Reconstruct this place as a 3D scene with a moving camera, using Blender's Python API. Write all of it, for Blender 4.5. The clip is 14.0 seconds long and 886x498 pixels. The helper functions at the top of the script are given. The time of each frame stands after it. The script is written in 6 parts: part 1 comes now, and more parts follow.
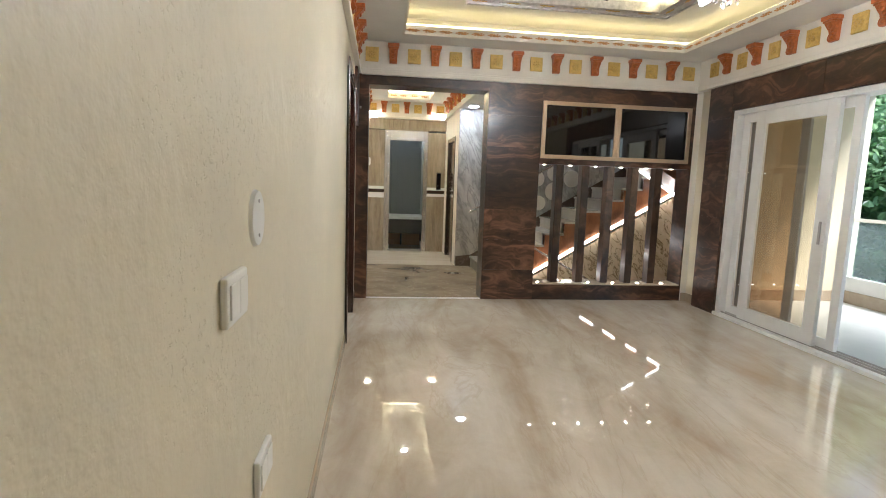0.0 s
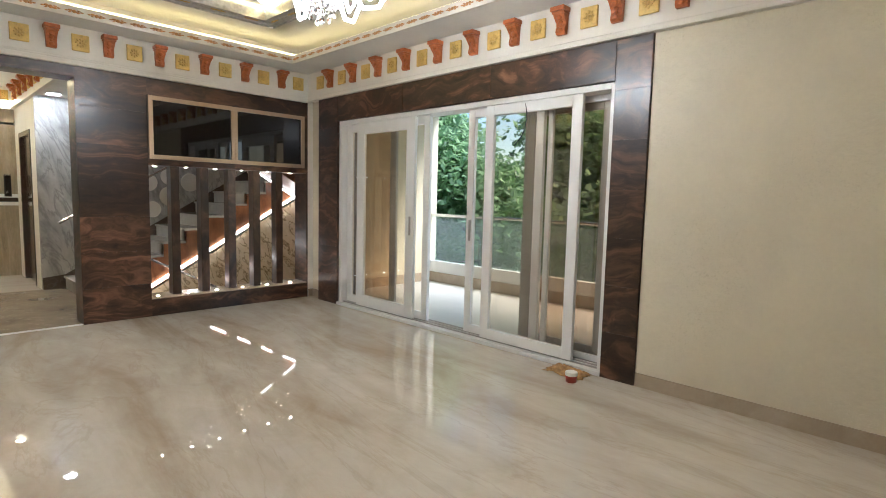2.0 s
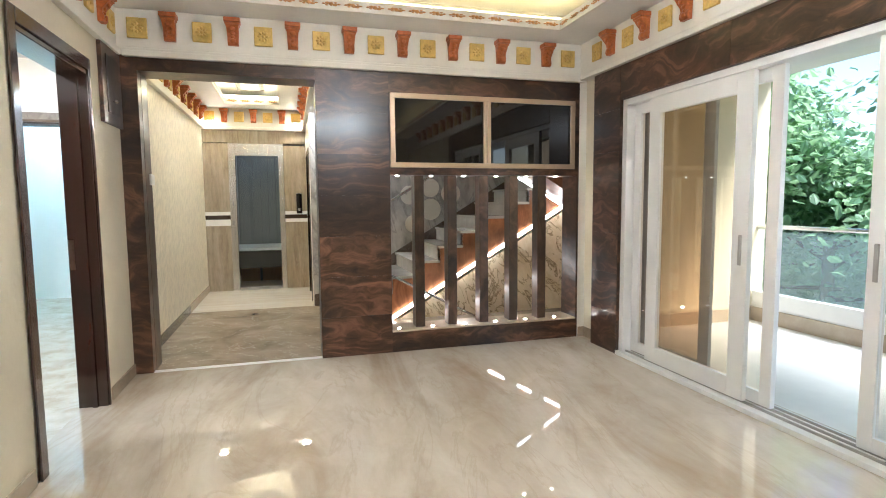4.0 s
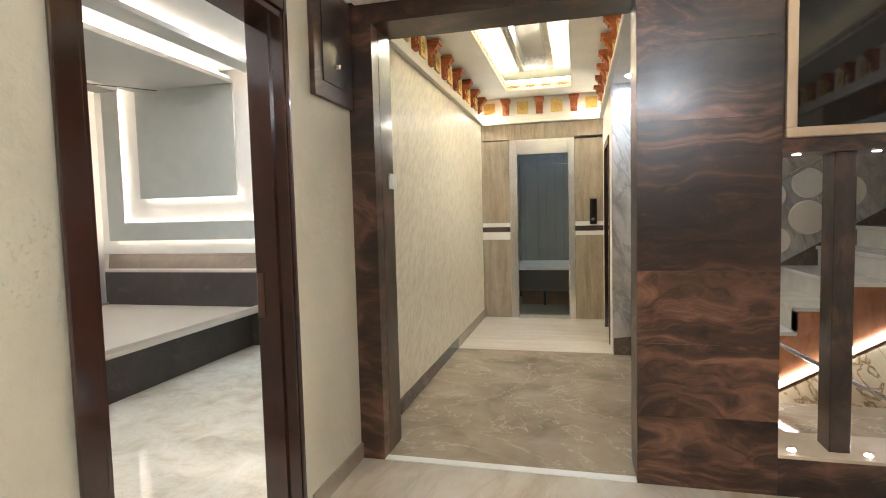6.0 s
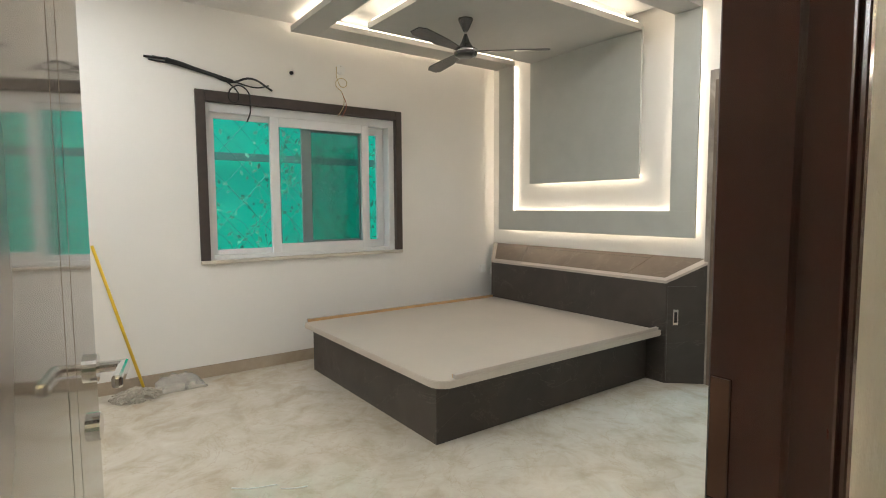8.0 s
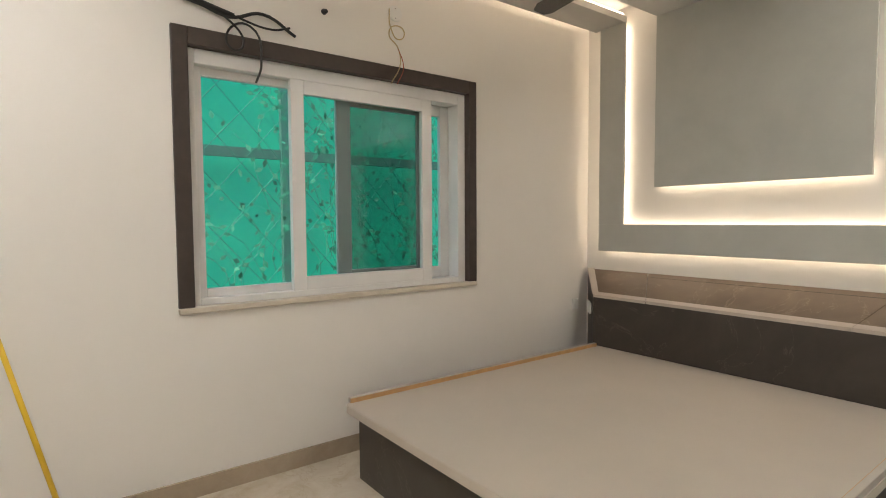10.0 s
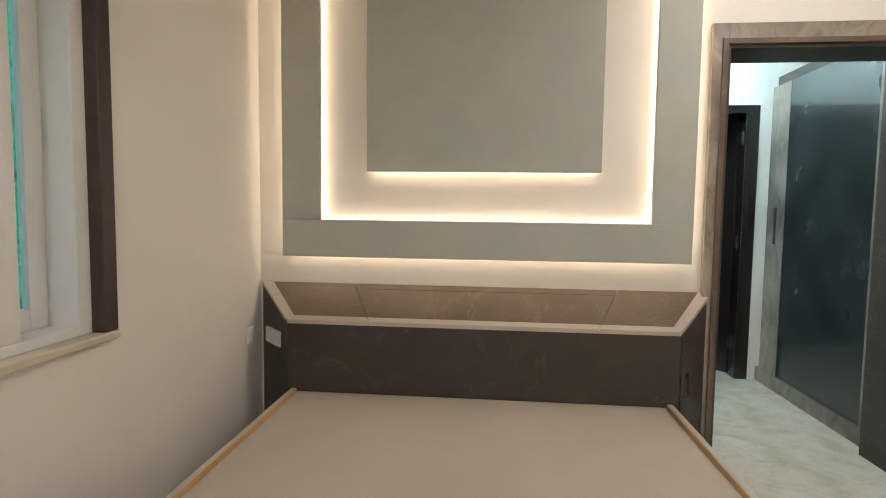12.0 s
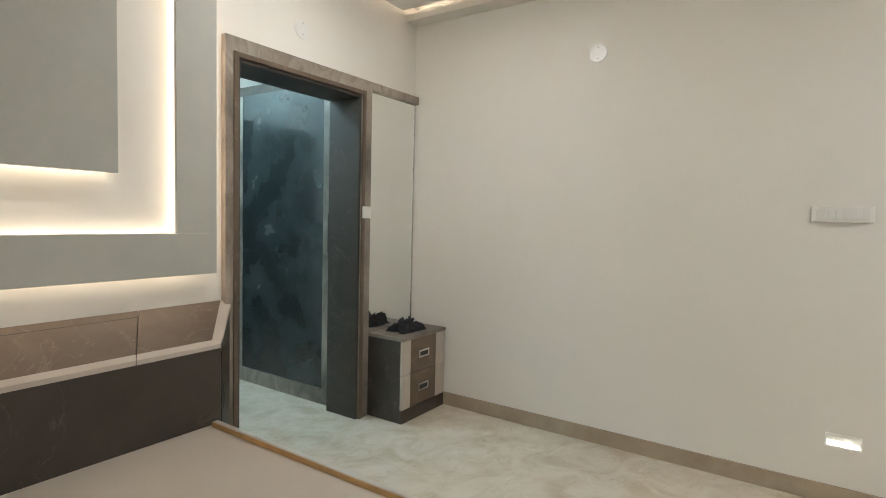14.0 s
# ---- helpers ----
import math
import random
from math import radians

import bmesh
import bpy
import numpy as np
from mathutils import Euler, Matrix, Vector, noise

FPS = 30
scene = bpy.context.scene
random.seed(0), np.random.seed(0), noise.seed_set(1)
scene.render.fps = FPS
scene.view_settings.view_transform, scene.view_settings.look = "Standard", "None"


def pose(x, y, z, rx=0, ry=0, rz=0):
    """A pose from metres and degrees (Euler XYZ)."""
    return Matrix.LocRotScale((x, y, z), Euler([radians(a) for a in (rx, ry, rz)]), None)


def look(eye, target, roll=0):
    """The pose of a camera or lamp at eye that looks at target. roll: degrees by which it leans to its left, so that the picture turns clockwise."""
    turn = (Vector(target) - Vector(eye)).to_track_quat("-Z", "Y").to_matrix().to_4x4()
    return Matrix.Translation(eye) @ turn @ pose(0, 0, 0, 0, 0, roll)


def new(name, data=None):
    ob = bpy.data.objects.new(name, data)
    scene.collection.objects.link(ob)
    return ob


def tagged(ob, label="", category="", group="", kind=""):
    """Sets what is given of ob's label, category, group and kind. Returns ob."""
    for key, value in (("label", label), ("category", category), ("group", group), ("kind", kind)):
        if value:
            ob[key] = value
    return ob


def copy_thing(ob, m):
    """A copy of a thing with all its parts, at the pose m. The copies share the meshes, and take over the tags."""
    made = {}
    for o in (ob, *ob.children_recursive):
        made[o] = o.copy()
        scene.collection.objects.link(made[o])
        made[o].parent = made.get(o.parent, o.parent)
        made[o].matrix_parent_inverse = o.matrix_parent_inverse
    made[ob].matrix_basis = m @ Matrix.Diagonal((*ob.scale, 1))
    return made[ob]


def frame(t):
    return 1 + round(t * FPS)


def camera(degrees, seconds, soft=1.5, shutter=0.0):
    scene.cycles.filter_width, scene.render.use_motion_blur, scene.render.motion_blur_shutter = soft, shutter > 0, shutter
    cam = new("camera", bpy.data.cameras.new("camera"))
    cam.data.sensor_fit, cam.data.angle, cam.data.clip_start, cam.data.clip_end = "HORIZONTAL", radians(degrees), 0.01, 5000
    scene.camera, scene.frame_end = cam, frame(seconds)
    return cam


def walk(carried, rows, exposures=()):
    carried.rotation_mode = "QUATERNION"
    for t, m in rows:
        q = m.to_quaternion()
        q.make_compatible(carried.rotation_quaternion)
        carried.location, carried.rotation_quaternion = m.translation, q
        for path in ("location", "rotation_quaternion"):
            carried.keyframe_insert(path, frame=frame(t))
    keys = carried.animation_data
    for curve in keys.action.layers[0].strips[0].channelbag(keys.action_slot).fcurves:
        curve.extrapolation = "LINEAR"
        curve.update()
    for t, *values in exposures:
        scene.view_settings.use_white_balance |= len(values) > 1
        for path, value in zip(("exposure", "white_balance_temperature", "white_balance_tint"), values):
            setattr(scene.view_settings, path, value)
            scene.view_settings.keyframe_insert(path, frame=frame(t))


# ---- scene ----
cam = camera(79.3, 14.0, soft=1.0)
PATH = [
    (0, (0.845, 0.058, 1.385), (1.088, 2.027, 1.134), 2.0),
    (0.5, (0.794, 0.012, 1.37), (1.429, 1.894, 1.138), 2.1),
    (1, (0.764, -0.058, 1.39), (1.773, 1.653, 1.162), 1.7),
    (1.5, (0.788, -0.042, 1.37), (2.085, 1.466, 1.16), 1.5),
    (2, (0.869, 0.004, 1.359), (2.283, 1.405, 1.168), 1.4),
    (2.5, (1.144, 0.108, 1.4), (2.527, 1.541, 1.215), 0.8),
    (3, (1.423, 0.492, 1.411), (2.585, 2.11, 1.231), 0.4),
    (3.5, (1.684, 0.915, 1.411), (2.547, 2.71, 1.228), -0.0),
    (4, (1.83, 1.46, 1.384), (2.38, 3.375, 1.208), -0.5),
    (4.2, (1.894, 1.683, 1.37), (2.319, 3.631, 1.213), -0.9),
    (6.3, (1.734, 3.732, 1.388), (1.08, 5.619, 1.269), -1.0),
    (6.5, (1.665, 3.907, 1.382), (0.888, 5.746, 1.26), -0.7),
    (7, (1.404, 4.267, 1.378), (0.291, 5.924, 1.253), -0.6),
    (7.5, (1.181, 4.564, 1.398), (-0.263, 5.941, 1.253), -0.6),
    (8, (0.853, 4.694, 1.426), (-0.763, 5.862, 1.268), -0.3),
    (8.2, (0.703, 4.753, 1.399), (-0.958, 5.857, 1.25), -0.4),
    (10.3, (-1.195, 5.213, 1.423), (-2.753, 6.465, 1.34), -0.3),
    (10.5, (-1.329, 5.289, 1.423), (-2.796, 6.644, 1.315), 0.9),
    (11, (-1.763, 5.441, 1.451), (-2.886, 7.092, 1.326), 0.8),
    (11.5, (-2.115, 5.561, 1.474), (-2.829, 7.423, 1.318), 0.4),
    (12, (-2.492, 5.761, 1.437), (-2.684, 7.746, 1.297), 0.7),
    (12.5, (-2.799, 5.934, 1.412), (-2.427, 7.896, 1.297), 0.9),
    (13, (-2.911, 6.168, 1.437), (-2.0, 7.945, 1.325), 0.7),
    (13.5, (-3.056, 6.21, 1.486), (-1.706, 7.681, 1.366), 1.2),
    (14, (-3.117, 6.186, 1.491), (-1.46, 7.3, 1.375), 1.4),
]
walk(cam, [(t, look(eye, target, roll)) for t, eye, target, roll in PATH],
     exposures=[(0, 1.1, 5550, 9), (1.5, 0.94, 5500, 9), (3, 1.08, 5500, 9), (4.2, 1.58, 5450, 9), (6.5, 1.25, 5650, 9), (7.5, 0.92, 5850, 8), (8.2, 0.82, 5850, 7), (10.5, 0.76, 6450, 13), (11.5, 0.76, 6600, 14), (12.3, 0.68, 6450, 11), (13, 0.52, 6350, 10), (13.5, 1.0, 6050, 9), (14, 0.68, 6050, 9)])

# ---- sky and sun ----
world = bpy.data.worlds.new("sky")
scene.world = world
world.use_nodes = True
wn = world.node_tree.nodes
sky = wn.new("ShaderNodeTexSky")
sky.sky_type, sky.sun_disc, sky.sun_elevation, sky.sun_rotation = "NISHITA", False, radians(47), radians(153)
world.node_tree.links.new(sky.outputs[0], wn["Background"].inputs[0])
wn["Background"].inputs[1].default_value = 0.15
sun = new("sun", bpy.data.lights.new("sun", "SUN"))
sun.data.energy, sun.data.angle, sun.data.color = 5.0, radians(22), (1.0, 0.96, 0.9)
sun.matrix_world = look((3.0, -6.0, 7.2), (0, 0, 0))


# ---- material helpers ----
def material(name):
    m = bpy.data.materials.new(name)
    m.use_nodes = True
    n = m.node_tree.nodes
    return m, n, m.node_tree.links, n["Principled BSDF"]


def coords(n, l, size=(1, 1, 1), turn=(0, 0, 0), local=False):
    rot, mp = n.new("ShaderNodeMapping"), n.new("ShaderNodeMapping")
    rot.inputs["Rotation"].default_value = [radians(a) for a in turn]
    mp.inputs["Scale"].default_value = size
    l.new(rot.outputs[0], mp.inputs[0])
    if local:
        l.new(n.new("ShaderNodeTexCoord").outputs["Object"], rot.inputs[0])
    else:
        l.new(n.new("ShaderNodeNewGeometry").outputs["Position"], rot.inputs[0])
    return mp.outputs[0]


def noise_tex(n, l, vec, scale, detail=4, rough=0.55, distort=0.0):
    t = n.new("ShaderNodeTexNoise")
    t.inputs["Scale"].default_value, t.inputs["Detail"].default_value = scale, detail
    t.inputs["Roughness"].default_value, t.inputs["Distortion"].default_value = rough, distort
    l.new(vec, t.inputs["Vector"])
    return t.outputs[0]


def ramp(n, l, fac, stops):
    r = n.new("ShaderNodeValToRGB")
    els = r.color_ramp.elements
    while len(els) < len(stops):
        els.new(0.5)
    for e, (p, c) in zip(els, stops):
        e.position, e.color = p, (*c, 1)
    l.new(fac, r.inputs[0])
    return r.outputs[0]


def mix(n, l, fac, a, b, kind="MIX"):
    x = n.new("ShaderNodeMix")
    x.data_type, x.blend_type = "RGBA", kind
    if isinstance(fac, (int, float)):
        x.inputs[0].default_value = fac
    else:
        l.new(fac, x.inputs[0])
    for sock, v in ((x.inputs[6], a), (x.inputs[7], b)):
        if isinstance(v, tuple):
            sock.default_value = (*v, 1)
        else:
            l.new(v, sock)
    return x.outputs[2]


def bump(n, l, bsdf, height, strength, distance=0.002):
    b = n.new("ShaderNodeBump")
    b.inputs["Strength"].default_value, b.inputs["Distance"].default_value = strength, distance
    l.new(height, b.inputs["Height"])
    l.new(b.outputs[0], bsdf.inputs["Normal"])


def rough_between(n, l, bsdf, fac, lo, hi):
    mr = n.new("ShaderNodeMapRange")
    mr.inputs[3].default_value, mr.inputs[4].default_value = lo, hi
    l.new(fac, mr.inputs[0])
    l.new(mr.outputs[0], bsdf.inputs["Roughness"])


def plain(name, c, rough=0.5, metal=0.0, vary=0.08, scale=6.0, grain=0.0, grain_scale=200.0, coat=0.0):
    """Paint, laminate, metal: one colour with soft mottling, fine grain and uneven gloss."""
    m, n, l, b = material(name)
    v = coords(n, l)
    f = noise_tex(n, l, v, scale, 5)
    lo, hi = tuple(x * (1 - vary) for x in c), tuple(min(1, x * (1 + vary)) for x in c)
    l.new(ramp(n, l, f, [(0.3, lo), (0.7, hi)]), b.inputs["Base Color"])
    rough_between(n, l, b, f, rough * 0.85, min(1, rough * 1.15))
    b.inputs["Metallic"].default_value = metal
    b.inputs["Coat Weight"].default_value = coat
    b.inputs["Coat Roughness"].default_value = 0.08
    if grain:
        bump(n, l, b, noise_tex(n, l, v, grain_scale, 3), grain, 0.001)
    return m


def glow(name, c, strength):
    m, n, l, b = material(name)
    b.inputs["Base Color"].default_value = (0.8, 0.8, 0.8, 1)
    b.inputs["Emission Color"].default_value, b.inputs["Emission Strength"].default_value = (*c, 1), strength
    return m


def glass(name, c=(1, 1, 1), rough=0.0):
    m, n, l, b = material(name)
    b.inputs["Base Color"].default_value = (*c, 1)
    b.inputs["Transmission Weight"].default_value, b.inputs["Roughness"].default_value, b.inputs["IOR"].default_value = 1, rough, 1.45
    return m


def pane_glass(name, tint=(0.9, 0.95, 0.93), gloss=0.08):
    """Thin flat glass: clear, with a mirror-like surface that grows at a slant."""
    m, n, l, b = material(name)
    n.remove(b)
    tr, gl, fr, mx = n.new("ShaderNodeBsdfTransparent"), n.new("ShaderNodeBsdfGlossy"), n.new("ShaderNodeFresnel"), n.new("ShaderNodeMixShader")
    tr.inputs[0].default_value = (*tint, 1)
    gl.inputs["Roughness"].default_value = 0.01
    fr.inputs[0].default_value = 1.55 + gloss
    l.new(fr.outputs[0], mx.inputs[0])
    l.new(tr.outputs[0], mx.inputs[1])
    l.new(gl.outputs[0], mx.inputs[2])
    l.new(mx.outputs[0], n["Material Output"].inputs[0])
    return m


def marble(name, base, dark, light, vein_scale, turn, rough, stretch=(1, 1, 1), vein=(0.8, 0.78, 0.74), vein_amount=0.5, blotch=1.2, thin=0.015):
    """Polished stone: cloudy ground, drawn-out bands, thin branching veins."""
    m, n, l, b = material(name)
    v = coords(n, l, stretch, turn)
    big = noise_tex(n, l, v, blotch, 6, 0.6, 0.8)
    fine = noise_tex(n, l, coords(n, l, tuple(a ** 0.35 for a in stretch), turn), vein_scale * 3, 8, 0.65, 0.8)
    ground = ramp(n, l, big, [(0.3, dark), (0.5, base), (0.72, light)])
    ground = mix(n, l, 0.35, ground, ramp(n, l, fine, [(0.3, dark), (0.6, base), (0.8, light)]))
    vn = noise_tex(n, l, v, vein_scale, 7, 0.6, 1.4)
    line = ramp(n, l, vn, [(0.5 - thin, (0, 0, 0)), (0.5, (1, 1, 1)), (0.5 + thin, (0, 0, 0))])
    amt = n.new("ShaderNodeMath")
    amt.operation = "MULTIPLY"
    amt.inputs[1].default_value = vein_amount
    l.new(line, amt.inputs[0])
    l.new(mix(n, l, amt.outputs[0], ground, vein), b.inputs["Base Color"])
    rough_between(n, l, b, fine, rough * 0.7, rough * 1.4)
    bump(n, l, b, noise_tex(n, l, coords(n, l), 3.0, 2), 0.02, 0.003)
    return m


def figured_wood(name, dark, mid, light, stretch, scale, rough, coat=0.4, boards=False):
    """Dark figured veneer: streaks broken by swirls."""
    m, n, l, b = material(name)
    v = coords(n, l, stretch)
    if boards:
        shift = n.new("ShaderNodeVectorMath")
        shift.operation = "MULTIPLY_ADD"
        l.new(n.new("ShaderNodeObjectInfo").outputs["Random"], shift.inputs[0])
        shift.inputs[1].default_value = (9.0, 5.0, 13.0)
        l.new(v, shift.inputs[2])
        v = shift.outputs[0]
    warp = noise_tex(n, l, coords(n, l, (0.7, 0.7, 1.4)), 1.3, 3, 0.5, 0.5)
    vec = n.new("ShaderNodeVectorMath")
    vec.operation = "ADD"
    l.new(v, vec.inputs[0])
    sc = n.new("ShaderNodeVectorMath")
    sc.operation = "SCALE"
    sc.inputs[3].default_value = 1.6
    w3 = n.new("ShaderNodeTexNoise")
    w3.inputs["Scale"].default_value, w3.inputs["Detail"].default_value = 1.6, 3
    l.new(coords(n, l, (0.8, 0.8, 1.0)), w3.inputs["Vector"])
    l.new(w3.outputs[1], sc.inputs[0])
    l.new(sc.outputs[0], vec.inputs[1])
    a = noise_tex(n, l, vec.outputs[0], scale, 8, 0.62, 1.2)
    g = noise_tex(n, l, vec.outputs[0], scale * 7, 6, 0.7, 0.6)
    col = ramp(n, l, a, [(0.33, dark), (0.5, mid), (0.68, light)])
    col = mix(n, l, 0.3, col, ramp(n, l, g, [(0.35, dark), (0.6, mid), (0.8, light)]))
    col = mix(n, l, 0.55, col, ramp(n, l, warp, [(0.38, (0.2, 0.19, 0.19)), (0.62, (1.5, 1.42, 1.35))]), "MULTIPLY")
    l.new(col, b.inputs["Base Color"])
    rough_between(n, l, b, g, rough * 0.8, rough * 1.3)
    b.inputs["Coat Weight"].default_value, b.inputs["Coat Roughness"].default_value = coat, 0.12
    bump(n, l, b, g, 0.08, 0.001)
    return m


# ---- materials ----
def wall_paint(name, c, rough, relief, trowel=False):
    m, n, l, b = material(name)
    v = coords(n, l)
    f, g = noise_tex(n, l, v, 1.6, 4), noise_tex(n, l, v, 35, 8, 0.75)
    dark, lite = tuple(x * 0.9 for x in c), tuple(min(1, x * 1.06) for x in c)
    l.new(mix(n, l, 0.25, ramp(n, l, f, [(0.3, dark), (0.7, lite)]), ramp(n, l, g, [(0.35, dark), (0.65, lite)])), b.inputs["Base Color"])
    rough_between(n, l, b, f, rough * 0.85, rough * 1.1)
    if trowel:
        # pits and crumbs of plaster, gathered in patches
        patch = ramp(n, l, noise_tex(n, l, v, 2.3, 3), [(0.46, (0.05, 0.05, 0.05)), (0.6, (1, 1, 1))])
        pits = ramp(n, l, noise_tex(n, l, v, 75, 4, 0.6), [(0.3, (0, 0, 0)), (0.4, (0.6, 0.6, 0.6)), (0.62, (0.62, 0.62, 0.62)), (0.72, (1, 1, 1))])
        bump(n, l, b, mix(n, l, patch, noise_tex(n, l, v, 14, 4), pits), relief, 0.014)
    else:
        bump(n, l, b, g, relief, 0.003)
    return m


CREAM = wall_paint("cream_wall_paint", (0.70, 0.63, 0.485), 0.5, 0.55, True)
def brushed_paint(name, c):
    """Wallpaper-like relief of short slanting brush strokes."""
    m, n, l, b = material(name)
    v = coords(n, l, (1, 30, 11), (38, 0, 0))
    f = noise_tex(n, l, v, 1.0, 3, 0.5, 0.4)
    dark, lite = tuple(x * 0.86 for x in c), tuple(min(1, x * 1.05) for x in c)
    l.new(ramp(n, l, f, [(0.38, dark), (0.58, lite)]), b.inputs["Base Color"])
    rough_between(n, l, b, f, 0.32, 0.42)
    bump(n, l, b, f, 0.35, 0.004)
    return m


CREAM_STROKES = brushed_paint("cream_brushed_paint", (0.72, 0.65, 0.5))
CREAM_SMOOTH = wall_paint("cream_fascia_paint", (0.78, 0.74, 0.66), 0.5, 0.05)
BED_WALL = plain("off_white_wall_paint", (0.8, 0.77, 0.72), 0.55, vary=0.02, scale=1.2, grain=0.05, grain_scale=120)
WHITE_CEIL = wall_paint("white_ceiling_paint", (0.82, 0.8, 0.76), 0.65, 0.03)
GREY_PANEL = plain("warm_grey_matt_laminate", (0.47, 0.475, 0.435), 0.6, vary=0.04, grain=0.05)
GREY_CEIL = plain("pale_grey_ceiling_panel", (0.5, 0.49, 0.46), 0.55, vary=0.03)
WOOD_DARK = figured_wood("dark_figured_veneer", (0.010, 0.005, 0.004), (0.06, 0.028, 0.017), (0.27, 0.135, 0.08), (0.5, 0.5, 3.2), 1.7, 0.3, 0.15)
WOOD_BOARD = figured_wood("dark_figured_veneer_boards", (0.010, 0.005, 0.004), (0.065, 0.03, 0.018), (0.31, 0.155, 0.09), (0.55, 0.55, 3.2), 1.7, 0.3, 0.15, True)
WOOD_POST = figured_wood("dark_figured_veneer_posts", (0.012, 0.007, 0.005), (0.05, 0.026, 0.016), (0.15, 0.08, 0.05), (2, 2, 0.8), 1.6, 0.3)
WOOD_RED = figured_wood("red_brown_polished_wood", (0.022, 0.008, 0.005), (0.038, 0.013, 0.008), (0.055, 0.019, 0.012), (6, 6, 0.35), 2.0, 0.18, 1.0)
LIVING_FLOOR = marble("beige_marble_floor", (0.58, 0.515, 0.425), (0.37, 0.285, 0.195), (0.72, 0.67, 0.59), 1.1, (0, 0, 4), 0.02, (1.5, 0.3, 1), (0.38, 0.29, 0.2), 0.26, 1.3, 0.016)
HALL_FLOOR = marble("brown_grey_marble_floor", (0.36, 0.295, 0.21), (0.2, 0.155, 0.105), (0.46, 0.39, 0.3), 1.3, (0, 0, 12), 0.045, (0.9, 1.15, 1), (0.7, 0.64, 0.55), 0.5, 2.0, 0.007)
HALL_PALE = marble("pale_marble_floor", (0.66, 0.6, 0.51), (0.55, 0.48, 0.39), (0.74, 0.69, 0.6), 1.5, (0, 0, 4), 0.06, (0.4, 2.6, 1), (0.5, 0.42, 0.33), 0.3, 1.8)
BED_FLOOR = marble("pale_cream_marble_floor", (0.60, 0.54, 0.44), (0.44, 0.36, 0.25), (0.69, 0.645, 0.565), 2.0, (0, 0, 30), 0.06, (1, 1.15, 1), (0.4, 0.31, 0.2), 0.3, 3.4, 0.012)
SKIRT = marble("brown_marble_skirting", (0.42, 0.34, 0.25), (0.32, 0.25, 0.18), (0.52, 0.44, 0.34), 3, (0, 0, 20), 0.15, (1, 1, 1), (0.5, 0.42, 0.32), 0.15)
SKIRT_DARK = marble("dark_marble_skirting", (0.13, 0.1, 0.08), (0.08, 0.06, 0.05), (0.18, 0.145, 0.115), 3, (0, 0, 20), 0.15, vein_amount=0.08)
STATUARY = marble("grey_white_veined_marble", (0.52, 0.5, 0.47), (0.2, 0.195, 0.185), (0.74, 0.72, 0.69), 1.8, (10, 20, 50), 0.12, (1.6, 1.6, 0.5), (0.26, 0.25, 0.24), 0.7, 2.6, 0.035)
GOLD_MARBLE = marble("golden_cream_veined_marble", (0.7, 0.57, 0.38), (0.52, 0.38, 0.22), (0.8, 0.7, 0.52), 3.6, (0, 40, 20), 0.15, (1.4, 1.4, 0.6), (0.2, 0.13, 0.06), 0.95, 2.4, 0.03)
TRAVERTINE = marble("brown_travertine_cladding", (0.34, 0.28, 0.2), (0.2, 0.158, 0.108), (0.48, 0.41, 0.32), 3.4, (0, 0, 0), 0.22, (3.6, 3.6, 0.4), (0.5, 0.44, 0.36), 0.3, 2.6)
ORANGE_WOOD = figured_wood("orange_wood_cladding", (0.2, 0.07, 0.025), (0.33, 0.13, 0.05), (0.42, 0.18, 0.07), (4, 4, 0.4), 2.0, 0.35, 0.2)
LAMINATE = marble("charcoal_marble_laminate", (0.052, 0.042, 0.034), (0.034, 0.027, 0.022), (0.074, 0.06, 0.049), 1.5, (20, 30, 40), 0.4, (1, 1, 1.2), (0.17, 0.145, 0.12), 0.4, 2.0, 0.005)
LAMINATE_BROWN = marble("brown_stone_laminate", (0.14, 0.1, 0.068), (0.1, 0.07, 0.047), (0.19, 0.14, 0.098), 1.6, (10, 40, 20), 0.42, (1, 1, 1), (0.32, 0.25, 0.18), 0.4, 2.5, 0.005)
BEIGE_EDGE = plain("beige_edge_laminate", (0.5, 0.44, 0.38), 0.45, vary=0.06)
GREY_OAK = figured_wood("grey_oak_laminate", (0.2, 0.17, 0.14), (0.3, 0.265, 0.225), (0.4, 0.36, 0.31), (3, 3, 0.5), 3, 0.45, 0.0)
BED_TOP = plain("pale_plywood_bed_top", (0.52, 0.46, 0.39), 0.5, vary=0.04, scale=2.5)
RAW_WOOD = plain("raw_yellow_pine_edge", (0.55, 0.33, 0.14), 0.5, vary=0.12, scale=14)
UPVC = plain("white_window_profile", (0.76, 0.75, 0.73), 0.35, vary=0.03)
GREY_ALU = plain("grey_mesh_frame", (0.36, 0.34, 0.32), 0.4, vary=0.05)
STEEL = plain("brushed_steel", (0.62, 0.61, 0.6), 0.25, 1.0, vary=0.05)
CHROME = plain("chrome", (0.75, 0.75, 0.75), 0.08, 1.0, vary=0.02)
COPPER = plain("bronze_trim", (0.53, 0.4, 0.28), 0.3, 0.6, vary=0.03)
DARK_BRONZE = plain("dark_bronze", (0.16, 0.09, 0.06), 0.35, 0.7, vary=0.15)
GOLD = plain("gold_leaf_paint", (0.66, 0.45, 0.12), 0.45, 0.1, vary=0.15, scale=40, grain=0.4, grain_scale=70)
ORANGE = plain("copper_orange_paint", (0.45, 0.13, 0.035), 0.4, 0.15, vary=0.25, scale=40, grain=0.4, grain_scale=60)
